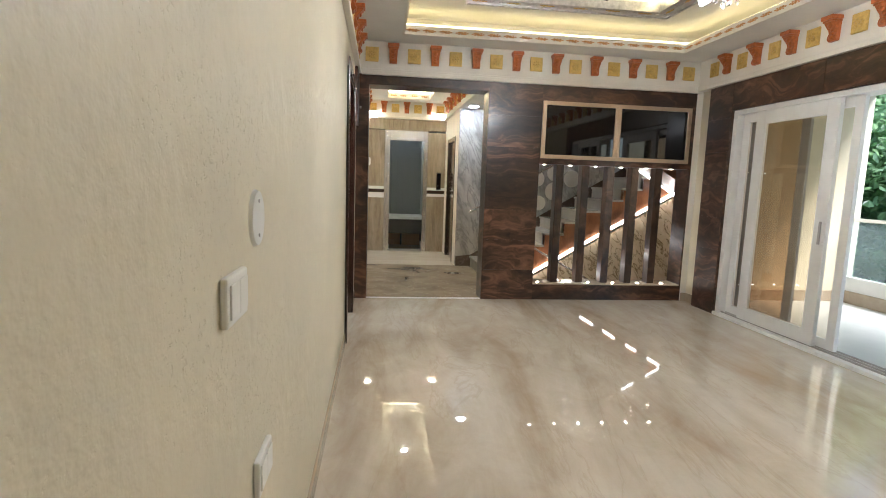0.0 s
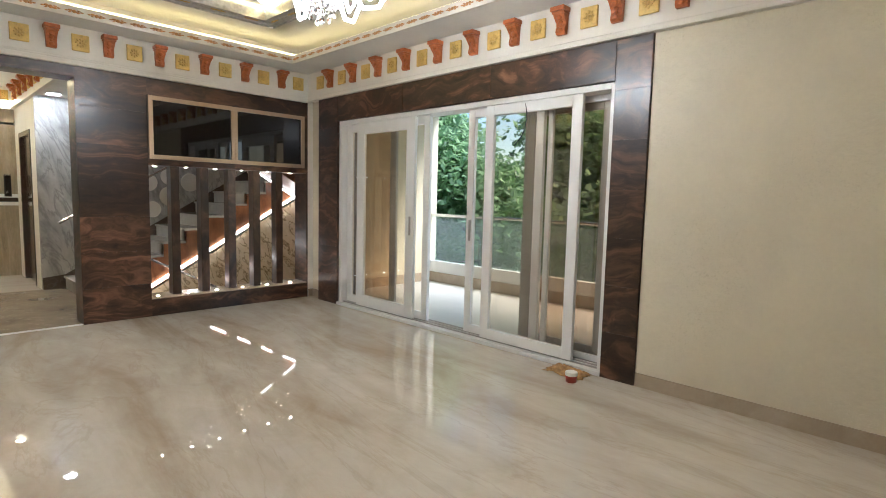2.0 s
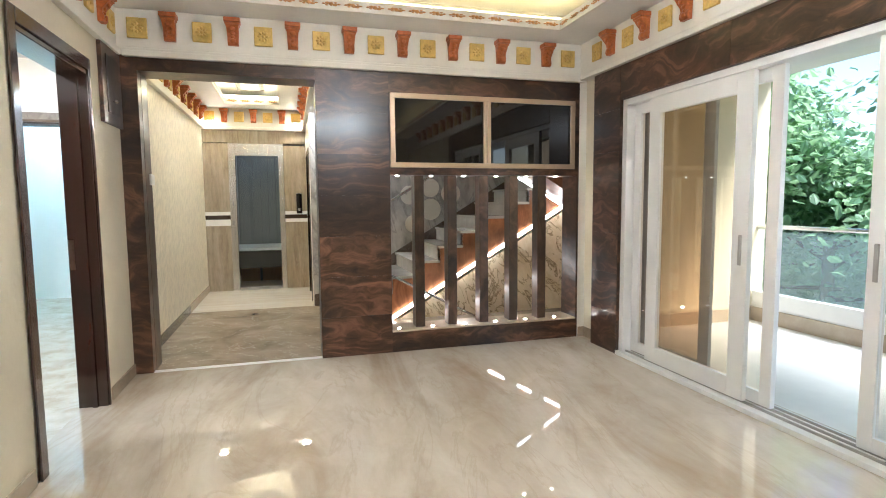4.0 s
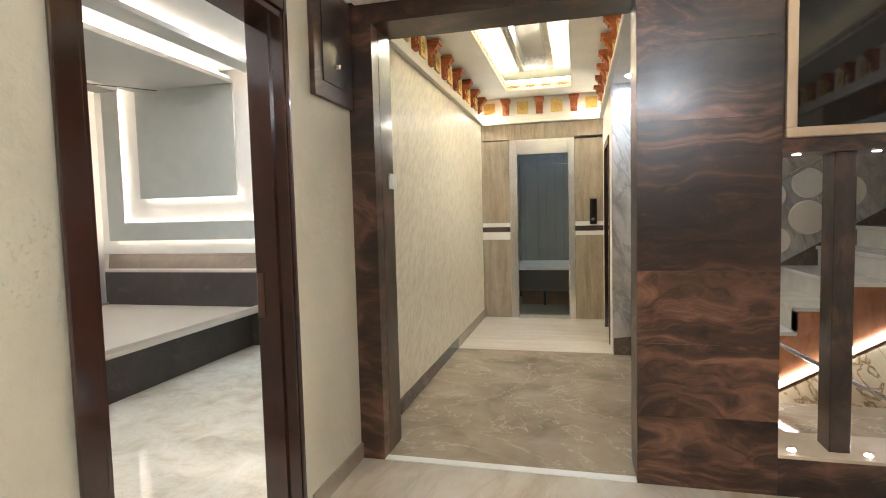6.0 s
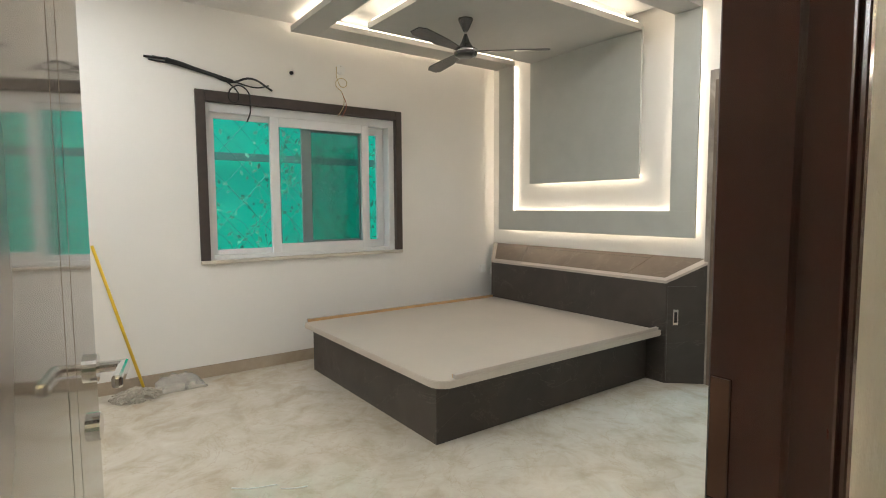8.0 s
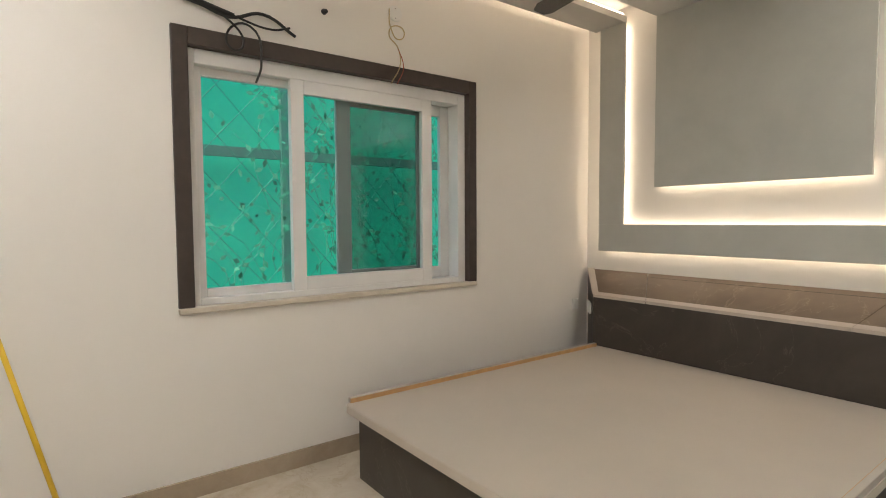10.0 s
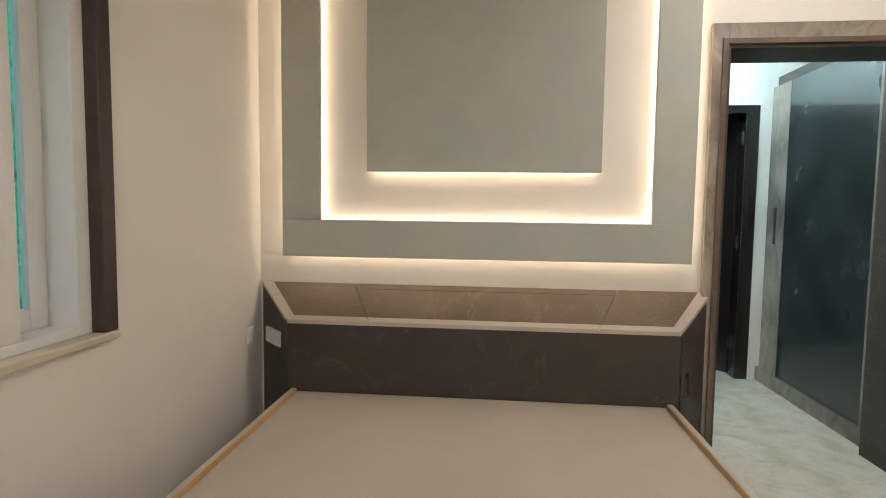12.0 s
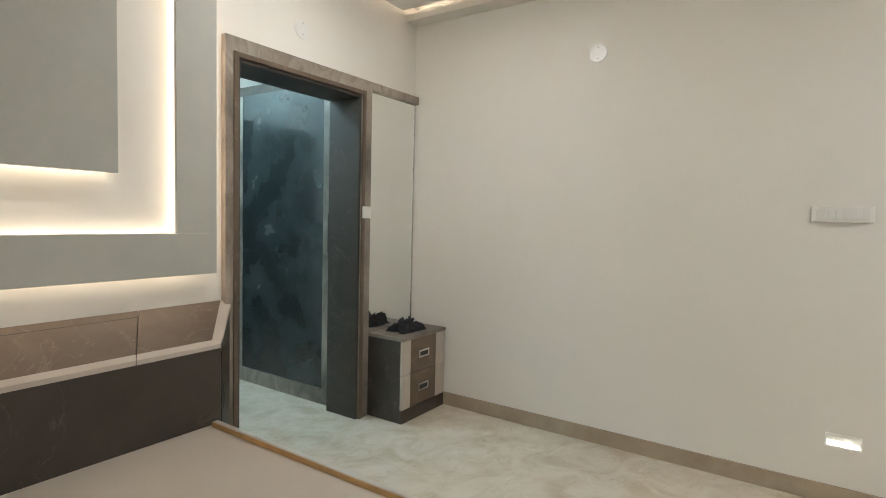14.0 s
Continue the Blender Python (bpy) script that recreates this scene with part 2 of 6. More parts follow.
TAN = plain("tan_gilt_paint", (0.56, 0.28, 0.1), 0.45, 0.1, vary=0.2, scale=40)
SILVER = plain("silver_leaf_paint", (0.62, 0.6, 0.57), 0.3, 0.7, vary=0.2, scale=30, grain=0.4, grain_scale=90)
BLACK_GLASS = plain("black_glass", (0.008, 0.007, 0.007), 0.03, vary=0.2)
BLACK = plain("black_plastic", (0.012, 0.012, 0.012), 0.4)
WHITE_PLASTIC = plain("white_plastic", (0.78, 0.77, 0.74), 0.3, vary=0.02)
FAN_BROWN = plain("dark_brown_fan_enamel", (0.04, 0.022, 0.016), 0.25, vary=0.1, coat=0.5)
FAN_GREY = plain("smoked_chrome_fan", (0.12, 0.115, 0.11), 0.2, 0.7)
MIRROR = plain("mirror", (0.85, 0.87, 0.85), 0.01, 1.0, vary=0.005)
PANE = pane_glass("clear_pane")
DOOR_GLASS = pane_glass("tan_tinted_pane", (0.9, 0.84, 0.74), 0.25)
RAIL_GLASS = pane_glass("greenish_railing_glass", (0.8, 0.9, 0.88))
# a pale translucent layer makes the railing glass milky
n, l = RAIL_GLASS.node_tree.nodes, RAIL_GLASS.node_tree.links
pale_layer, veil = n.new("ShaderNodeBsdfTranslucent"), n.new("ShaderNodeMixShader")
pale_layer.inputs[0].default_value, veil.inputs[0].default_value = (0.66, 0.82, 0.82, 1), 0.18
l.new(n["Material Output"].inputs[0].links[0].from_socket, veil.inputs[1])
l.new(pale_layer.outputs[0], veil.inputs[2])
l.new(veil.outputs[0], n["Material Output"].inputs[0])
CRYSTAL = glass("crystal", (1, 1, 1), 0.0)
WARM_LED = glow("warm_led", (1.0, 0.79, 0.57), 4.7)
CORNICE_LED = glow("yellow_led", (1.0, 0.76, 0.32), 3.2)
HALL_LED = glow("hall_yellow_led", (1.0, 0.82, 0.46), 17)
STAIR_LED = glow("white_led", (1.0, 0.93, 0.82), 6)
STAIR_DOWN = glow("stair_downlight_led", (0.95, 0.98, 1.0), 95)
HALL_DOWN = glow("hall_downlight_led", (1.0, 0.86, 0.62), 420)
UPPER_LED = glow("dim_white_led", (1.0, 0.93, 0.82), 4)
DOWN_LED = glow("downlight_led", (1.0, 0.88, 0.68), 80)
ROOM_LED = glow("bright_downlight_led", (1.0, 0.95, 0.88), 420)
CORNICE_LAMP = glow("cornice_lamp_led", (1.0, 0.9, 0.7), 200)


# ---- mesh helpers ----
ORIGIN = {}


def bx(bm, x0, x1, y0, y1, z0, z1, bevel=0.0):
    made = bmesh.ops.create_cube(bm, size=1)["verts"]
    for v in made:
        v.co = Vector(((x0 + x1) / 2 + v.co.x * (x1 - x0), (y0 + y1) / 2 + v.co.y * (y1 - y0), (z0 + z1) / 2 + v.co.z * (z1 - z0)))
    if bevel:
        edges = {e for v in made for e in v.link_edges}
        bmesh.ops.bevel(bm, geom=list(edges), offset=bevel, segments=2, affect="EDGES", profile=0.5)
    return made


def rod(bm, a, b, r, r2=None, seg=12):
    """A round bar from a to b."""
    a, b = Vector(a), Vector(b)
    m = Matrix.Translation((a + b) / 2) @ (b - a).to_track_quat("Z", "Y").to_matrix().to_4x4()
    return bmesh.ops.create_cone(bm, cap_ends=True, segments=seg, radius1=r, radius2=r if r2 is None else r2, depth=(b - a).length, matrix=m)["verts"]


def prism(bm, outline, axis, lo, hi):
    """A flat outline of (u, v) pairs pushed out along an axis from lo to hi."""
    def at(u, v, w):
        return {"x": (w, u, v), "y": (u, w, v), "z": (u, v, w)}[axis]
    a, b = [bm.verts.new(at(u, v, lo)) for u, v in outline], [bm.verts.new(at(u, v, hi)) for u, v in outline]
    n = len(outline)
    bm.faces.new(a)
    bm.faces.new(b[::-1])
    for i in range(n):
        bm.faces.new((a[i], b[i], b[(i + 1) % n], a[(i + 1) % n]))
    bmesh.ops.recalc_face_normals(bm, faces=bm.faces)


def lathe(bm, profile, centre, seg=24):
    """A turned body: (radius, height) pairs about an upright axis."""
    rings = []
    for r, z in profile:
        rings.append([bm.verts.new((centre[0] + r * math.cos(2 * math.pi * i / seg), centre[1] + r * math.sin(2 * math.pi * i / seg), centre[2] + z)) for i in range(seg)])
    for p, q in zip(rings, rings[1:]):
        for i in range(seg):
            bm.faces.new((p[i], p[(i + 1) % seg], q[(i + 1) % seg], q[i]))
    bm.faces.new(rings[0][::-1])
    bm.faces.new(rings[-1])


def to_mesh(name, bm, mat, smooth=False):
    me = bpy.data.meshes.new(name)
    if smooth:
        for f in bm.faces:
            f.smooth = True
    bm.to_mesh(me)
    bm.free()
    me.materials.append(mat)
    return me


def thing(name, at, label, category, group=""):
    ob = new(name)
    ob.empty_display_size = 0.1
    ob.location = at
    ORIGIN[ob] = Vector(at)
    return tagged(ob, label, category, group)


def part(name, bm, mat, parent, label="", smooth=False):
    """Links a bmesh, drawn in world places, as one mesh under a thing or a part."""
    at = ORIGIN[parent]
    bmesh.ops.translate(bm, verts=bm.verts, vec=-at)
    ob = new(name, to_mesh(name, bm, mat, smooth))
    ob.parent = parent
    ORIGIN[ob] = at
    return tagged(ob, label)


def solid(name, bm, mat, label, category, group="", kind="", smooth=False):
    """A thing of one mesh, or a piece of the setting."""
    lo = Vector((min(v.co.x for v in bm.verts), min(v.co.y for v in bm.verts), min(v.co.z for v in bm.verts)))
    hi = Vector((max(v.co.x for v in bm.verts), max(v.co.y for v in bm.verts), max(v.co.z for v in bm.verts)))
    at = Vector(((lo.x + hi.x) / 2, (lo.y + hi.y) / 2, lo.z))
    bmesh.ops.translate(bm, verts=bm.verts, vec=-at)
    ob = new(name, to_mesh(name, bm, mat, smooth))
    ob.location = at
    ORIGIN[ob] = at
    return tagged(ob, label, category, group, kind)


def boxes(*rows, bevel=0.0):
    bm = bmesh.new()
    for r in rows:
        bx(bm, *r, bevel=bevel)
    return bm


def structure(name, mat, label, *rows, bevel=0.0, category=""):
    return solid(name, boxes(*rows, bevel=bevel), mat, label, category or name.split("_")[0], kind="structure")

# ---- the setting: living room ----
XL, XR, YF, YB = 0.58, 4.70, 6.25, -1.7      # left wall, right wall, wood wall, back wall
HALL_R, HALL_END = 2.12, 10.5
BX0, BX1, BY0, BY1 = -3.90, 0.41, 3.5, 8.866    # bedroom
CEIL = 3.16

structure("floor_living", LIVING_FLOOR, "polished beige marble floor with soft diagonal veins", (BX1 + 0.02, XR + 0.25, YB, YF + 0.06, -0.12, 0.0))
structure("floor_hall", HALL_FLOOR, "polished brown-grey marble floor with pale cracks", (XL - 0.12, 5.6, YF + 0.06, 8.8, -0.12, 0.0))
structure("floor_lift_lobby", HALL_PALE, "pale polished marble floor before the lift", (XL - 0.12, 5.6, 8.8, 12.6, -0.12, 0.0))
structure("floor_bedroom", BED_FLOOR, "pale cream marble floor with brown flecks", (BX0 - 0.2, BX1 + 0.02, BY0 - 0.2, 12.2, -0.12, 0.0))

# walls of the living room
D0, D1, DT = 4.55, 5.58, 2.28                 # bedroom doorway
structure("wall_west", CREAM, "cream textured plaster wall with faint trowel marks",
          (BX1 + 0.07, XL, YB, D0, 0, CEIL), (BX1 + 0.07, XL, D1, YF + 0.28, 0, CEIL), (BX1 + 0.07, XL, D0, D1, DT, CEIL))
structure("wall_bedroom_east", BED_WALL, "smooth off-white painted bedroom wall",
          (BX1, BX1 + 0.07, BY0, D0, 0, CEIL), (BX1, BX1 + 0.07, D1, BY1 + 0.12, 0, CEIL), (BX1, BX1 + 0.07, D0, D1, DT, CEIL))
structure("wall_south", CREAM, "cream plaster wall", (BX1, XR + 0.25, YB - 0.15, YB, 0, CEIL))
S0, S1, ST = 1.95, 5.60, 2.26                 # sliding door opening
structure("wall_east", CREAM, "cream textured plaster wall beside the sliding doors",
          (XR - 0.055, XR + 0.22, YB, 1.70, 0, CEIL), (XR, XR + 0.22, 1.70, S0, 0, CEIL), (XR, XR + 0.22, S1, YF + 0.3, 0, CEIL), (XR, XR + 0.22, S0, S1, ST, CEIL))

# north wall: dark veneer with the hall opening and the slatted opening
OX0, OX1, OT = 0.72, 2.08, 2.43
QX0, QX1, QZ0, QZ1 = 2.715, 4.60, 0.185, 1.63
structure("wall_north", WOOD_DARK, "dark figured veneer cladding with glossy swirled grain",
          (XL, OX0, YF, YF + 0.29, 0, 2.55), (OX0, OX1, YF, YF + 0.29, OT, 2.55),
          (OX1, QX0, YF, YF + 0.29, 0, 2.55), (QX0, QX1, YF, YF + 0.29, 0, QZ0),
          (QX0, QX1, YF, YF + 0.29, QZ1, 2.55), (QX1, 4.62, YF, YF + 0.29, 0, 2.55))
structure("wall_above_veneer", CREAM_SMOOTH, "white plaster above the veneer", (XL - 0.07, XR + 0.2, YF + 0.01, YF + 0.28, 2.55, CEIL),
          (4.62, XR, YF, YF + 0.28, 0, 2.55))
structure("ceiling_living", WHITE_CEIL, "white plaster ceiling", (BX1, XR + 0.22, YB, YF + 0.28, CEIL, CEIL + 0.15))

# hall
structure("wall_hall_west", CREAM_STROKES, "cream wall of the hall with slanting brushed strokes", (XL - 0.07, XL, YF + 0.28, HALL_END + 0.1, 0, CEIL))
structure("wall_hall_end", TRAVERTINE, "brown travertine cladding round the lift",
          (XL, 0.945, HALL_END, HALL_END + 0.12, 0, 1.035), (XL, 0.945, HALL_END, HALL_END + 0.12, 1.255, 2.32),
          (1.775, HALL_R, HALL_END, HALL_END + 0.12, 0, 1.08), (1.775, HALL_R, HALL_END, HALL_END + 0.12, 1.255, 2.30),
          (XL, HALL_R, HALL_END, HALL_END + 0.12, 2.335, 2.58), (0.945, 1.775, HALL_END + 0.002, HALL_END + 0.12, 2.32, 2.335))
structure("ceiling_stair", WHITE_CEIL, "lower cream ceiling over the stair", (HALL_R, 6.0, YF + 0.29, 8.77, 2.56, 2.7))
structure("ceiling_hall", WHITE_CEIL, "white plaster ceiling of the hall", (XL - 0.1, 6.2, YF + 0.28, 12.5, CEIL, CEIL + 0.15))
structure("wall_hall_east", CREAM_SMOOTH, "cream wall beside the stair",
          (HALL_R, HALL_R + 0.12, 8.79, 9.15, 0, CEIL), (HALL_R, HALL_R + 0.12, 9.15, 10.1, 2.15, CEIL), (HALL_R, HALL_R + 0.12, 10.1, HALL_END + 0.1, 0, CEIL))
structure("wall_stair_north", STATUARY, "grey and white veined marble stair wall", (HALL_R + 0.0, 6.2, 8.77, 8.79, 0, CEIL + 0.0))
structure("wall_stair_east", STATUARY, "veined marble wall at the end of the stair", (6.0, 6.2, YF + 0.3, 8.77, 0, CEIL))
structure("wall_lift_shaft", BLACK, "dark lift shaft", (XL, HALL_R, 12.3, 12.4, 0, CEIL), (XL - 0.1, XL, HALL_END + 0.1, 12.3, 0, CEIL), (HALL_R, HALL_R + 0.1, HALL_END + 0.1, 12.3, 0, CEIL), category="wall")

# bedroom
W0, W1, WZ0, WZ1 = 5.72, 7.545, 0.965, 2.31     # window opening
structure("wall_bedroom_west", BED_WALL, "off-white painted window wall",
          (BX0 - 0.2, BX0, BY0, W0, 0, CEIL), (BX0 - 0.2, BX0, W1, BY1 + 0.12, 0, CEIL), (BX0 - 0.2, BX0, W0, W1, 0, WZ0), (BX0 - 0.2, BX0, W0, W1, WZ1, CEIL))
structure("wall_bedroom_south", BED_WALL, "off-white painted wall", (BX0 - 0.2, BX1 + 0.07, BY0 - 0.15, BY0, 0, CEIL))
G0, G1, GT = -1.265, -0.255, 2.35                # dressing room opening
structure("wall_bedroom_north", BED_WALL, "off-white painted headboard wall",
          (BX0, G0, BY1, BY1 + 0.26, 0, CEIL), (G0, G1, BY1, BY1 + 0.26, GT, CEIL), (G1, BX1, BY1, BY1 + 0.26, 0, CEIL))
structure("ceiling_bedroom", WHITE_CEIL, "white bedroom ceiling", (BX0 - 0.2, 0.15, BY0 - 0.15, 8.80, CEIL - 0.1, CEIL - 0.06), (-2.6, 0.5, BY1 + 0.26, 12.2, CEIL - 0.1, CEIL - 0.06), (BX0 - 0.2, 0.5, BY0 - 0.15, 12.2, CEIL + 0.002, CEIL + 0.15))
structure("wall_dressing", BED_WALL, "white dressing room wall", (-2.6, -2.5, BY1 + 0.26, 12.0, 0, CEIL - 0.1), (0.44, 0.5, BY1 + 0.12, 12.1, 0, CEIL - 0.1),
          (-2.5, -1.30, 10.62, 10.74, 0, CEIL - 0.1), (-0.28, 0.44, 10.62, 10.74, 0, CEIL - 0.1), (-1.30, -0.28, 10.62, 10.74, 2.36, CEIL - 0.1))
structure("wall_bathroom", plain("dark_blue_wall_tile", (0.05, 0.075, 0.085), 0.2, vary=0.2), "dark patterned bathroom wall tiles", (-2.5, 0.44, 12.0, 12.1, 0, CEIL - 0.1))

# balcony and outdoors
structure("ground", plain("garden_soil", (0.06, 0.08, 0.04), 0.9, vary=0.3, scale=1.5), "green ground far below the balcony", (-400, 400, -400, 400, -7.0, -6.9))
structure("floor_balcony", plain("pale_balcony_tile", (0.62, 0.6, 0.56), 0.3, vary=0.05), "pale tiled balcony floor", (XR + 0.22, 7.15, -2.6, 6.4, -0.2, -0.02))
structure("wall_balcony_north", CREAM, "cream end wall of the balcony", (XR + 0.22, 7.15, 6.4, 6.55, -0.2, 3.2), (XR + 0.22, 7.15, -2.75, -2.6, -0.2, 3.2))
structure("ceiling_balcony", WHITE_CEIL, "white balcony ceiling", (XR + 0.22, 7.2, -2.75, 6.55, 2.75, 2.9))


# ---- living room: tray ceiling ----
def ring(x0, x1, y0, y1, inner, z0, z1):
    """Four butted bars round an inner rectangle."""
    a0, a1, b0, b1 = inner
    return [(x0, x1, b1, y1, z0, z1), (x0, x1, y0, b0, z0, z1), (x0, a0, b0, b1, z0, z1), (a1, x1, b0, b1, z0, z1)]


def tray(name, room, hole, soffit, label, ledge=0.08):
    x0, x1, y0, y1 = room
    a0, a1, b0, b1 = hole
    ob = structure(name, WHITE_CEIL, label, *ring(x0, x1, y0, y1, (a0 - 0.025, a1 + 0.025, b0 - 0.025, b1 + 0.025), soffit, soffit + 0.035), *ring(a0 - 0.135, a1 + 0.135, b0 - 0.135, b1 + 0.135, (a0 - 0.095, a1 + 0.095, b0 - 0.095, b1 + 0.095), soffit + 0.035, soffit + 0.035 + ledge), category="ceiling")
    # upright band that hides the strip light
    t = 0.025
    bm = boxes(*ring(a0 - t, a1 + t, b0 - t, b1 + t, hole, soffit - 0.004, soffit + 0.085))
    solid(name.replace("ceiling", "trim") + "_band", bm, CREAM_SMOOTH, "cream moulded band round the tray ceiling", "trim", kind="structure")
    return ob


def strip(name, rows, mat, label, group):
    return solid(name, boxes(*rows), mat, label, "strip light", group)


HOLE = (1.08, 4.19, -1.15, 5.87)
tray("ceiling_tray_living", (XL, XR, YB, YF + 0.01), HOLE, 2.895, "white plaster border of the tray ceiling")
led = ring(HOLE[0] - 0.13, HOLE[1] + 0.13, HOLE[2] - 0.13, HOLE[3] + 0.13, (HOLE[0] - 0.10, HOLE[1] + 0.10, HOLE[2] - 0.10, HOLE[3] + 0.10), 3.01, 3.03)
for r in led:
    strip("led_strip", [r], CORNICE_LED, "warm yellow strip light hidden in the tray cove", "strip lights in the living room cove")

HHOLE = (0.98, 1.74, 7.0, 10.05)
tray("ceiling_tray_hall", (XL, HALL_R, YF + 0.28, HALL_END), HHOLE, 2.86, "white plaster border of the hall tray ceiling")
for r in ring(HHOLE[0] - 0.12, HHOLE[1] + 0.12, HHOLE[2] - 0.12, HHOLE[3] + 0.12, (HHOLE[0] - 0.09, HHOLE[1] + 0.09, HHOLE[2] - 0.09, HHOLE[3] + 0.09), 2.975, 2.995):
    strip("led_strip", [r], HALL_LED, "warm yellow strip light hidden in the hall cove", "strip lights in the hall cove")


def scroll_mesh():
    """A leaf scroll: a boss with two curled leaves on each side."""
    bm = bmesh.new()
    for dx, dz, rx, rz in ((0, 0, 0.02, 0.017), (-0.03, 0.006, 0.022, 0.011), (0.03, -0.006, 0.022, 0.011), (-0.034, -0.01, 0.016, 0.006), (0.034, 0.01, 0.016, 0.006), (-0.058, 0.0, 0.016, 0.007), (0.058, 0.0, 0.016, 0.007)):
        bmesh.ops.create_icosphere(bm, subdivisions=1, radius=1, matrix=Matrix.Translation((dx, 0, dz)) @ Matrix.Diagonal((rx, 0.005, rz, 1)))
    return bm


SCROLL = {m: to_mesh("scroll", scroll_mesh(), m, True) for m in (TAN, SILVER, GOLD)}


def scrolls(parent, start, end, step, mats, turn, tilt=0):
    a, b = Vector(start), Vector(end)
    n = int((b - a).length / step)
    for i in range(n):
        p = a + (b - a) * ((i + 0.5) / n)
        ob = new("scroll", SCROLL[mats[i % len(mats)]])
        ob.parent = parent
        ob.matrix_basis = pose(*(p - ORIGIN[parent]), tilt, 0, turn)


band = bpy.data.objects["trim_tray_living_band"]
scrolls(band, (HOLE[0], HOLE[3] - 0.004, 2.935), (HOLE[1], HOLE[3] - 0.004, 2.935), 0.165, [TAN], 0)
scrolls(band, (HOLE[1] - 0.004, 0.3, 2.935), (HOLE[1] - 0.004, HOLE[3], 2.935), 0.165, [TAN], 90)
scrolls(band, (HOLE[0] + 0.004, 3.0, 2.935), (HOLE[0] + 0.004, HOLE[3], 2.935), 0.165, [TAN], 90)
hband = bpy.data.objects["trim_tray_hall_band"]
scrolls(hband, (HHOLE[0], HHOLE[3] - 0.004, 2.9), (HHOLE[1], HHOLE[3] - 0.004, 2.9), 0.165, [TAN], 0)
scrolls(hband, (HHOLE[0] + 0.004, HHOLE[2], 2.9), (HHOLE[0] + 0.004, HHOLE[3], 2.9), 0.165, [SILVER], 90)


def picture_mould(name, rect, z, w, label):
    """A silver moulded frame under the ceiling, with a raised bead on each edge."""
    x0, x1, y0, y1 = rect
    inner = (x0 + w, x1 - w, y0 + w, y1 - w)
    ob = solid(name, boxes(*ring(x0, x1, y0, y1, inner, z - 0.03, CEIL)), SILVER, label, "trim", kind="structure")
    for nm, o, i in (("bead", (x0, x1, y0, y1), 0.014), ("bead", (x0 + w - 0.014, x1 - w + 0.014, y0 + w - 0.014, y1 - w + 0.014), 0.014)):
        part(nm, boxes(*ring(*o, (o[0] + i, o[1] - i, o[2] + i, o[3] - i), z - 0.045, z - 0.028)), SILVER, ob)
    return ob


mould = picture_mould("trim_silver_mould_living", (1.62, 3.64, -0.6, 5.28), 3.085, 0.19, "silver moulded frame with gilded scrolls on the ceiling")
scrolls(mould, (1.66, 5.185, 3.053), (3.6, 5.185, 3.053), 0.16, [GOLD, SILVER], 0, 90)
scrolls(mould, (3.545, 0.6, 3.053), (3.545, 5.15, 3.053), 0.16, [SILVER, GOLD], 90, 90)
scrolls(mould, (1.715, 3.0, 3.053), (1.715, 5.15, 3.053), 0.16, [SILVER], 90, 90)
for r in ring(1.82, 3.44, -0.4, 5.08, (1.84, 3.42, -0.38, 5.06), 3.14, 3.158):
    strip("led_strip", [r], CORNICE_LED, "warm strip light inside the silver ceiling frame", "strip lights inside the silver frame")
hmould = picture_mould("trim_silver_mould_hall", (1.16, 1.56, 7.25, 9.8), 3.05, 0.07, "silver moulded frame on the hall ceiling")
scrolls(hmould, (1.195, 7.3, 3.018), (1.195, 9.75, 3.018), 0.14, [SILVER], 90, 90)


# ---- cornice with corbels and gold plaques ----
def cornice(name, rows, label):
    structure(name, CREAM_SMOOTH, label, *rows, category="trim", bevel=0.006)


cornice("trim_cornice_north", [(XL + 0.05, XR - 0.05, YF - 0.05, YF - 0.001, 2.53, 2.575), (XL + 0.03, XR - 0.03, YF - 0.03, YF - 0.001, 2.575, 2.6), (XL, XR - 0.001, YF - 0.015, YF + 0.008, 2.6, 2.894)], "white moulded cornice above the veneer wall")
cornice("trim_cornice_east", [(XR - 0.11, XR - 0.001, YB, YF - 0.05, 2.545, 2.59), (XR - 0.085, XR - 0.001, YB, YF - 0.016, 2.59, 2.894)], "white moulded cornice above the sliding doors")
cornice("trim_cornice_west", [(XL + 0.001, XL + 0.05, YB, YF - 0.05, 2.53, 2.575), (XL + 0.001, XL + 0.015, YB, YF - 0.016, 2.575, 2.894)], "white moulded cornice on the plaster wall")
cornice("trim_cornice_hall_west", [(XL + 0.001, XL + 0.05, YF + 0.29, HALL_END - 0.05, 2.53, 2.575), (XL + 0.001, XL + 0.015, YF + 0.29, HALL_END - 0.016, 2.575, 2.859)], "white moulded cornice along the hall")
cornice("trim_cornice_hall_end", [(XL, HALL_R, HALL_END - 0.05, HALL_END - 0.001, 2.53, 2.575), (XL, HALL_R, HALL_END - 0.015, HALL_END - 0.001, 2.575, 2.859)], "white moulded cornice above the lift")
cornice("trim_cornice_hall_east", [(HALL_R - 0.05, HALL_R, YF + 0.29, HALL_END - 0.05, 2.53, 2.575), (HALL_R - 0.015, HALL_R, YF + 0.29, HALL_END - 0.016, 2.575, 2.859)], "white moulded cornice beside the stair")


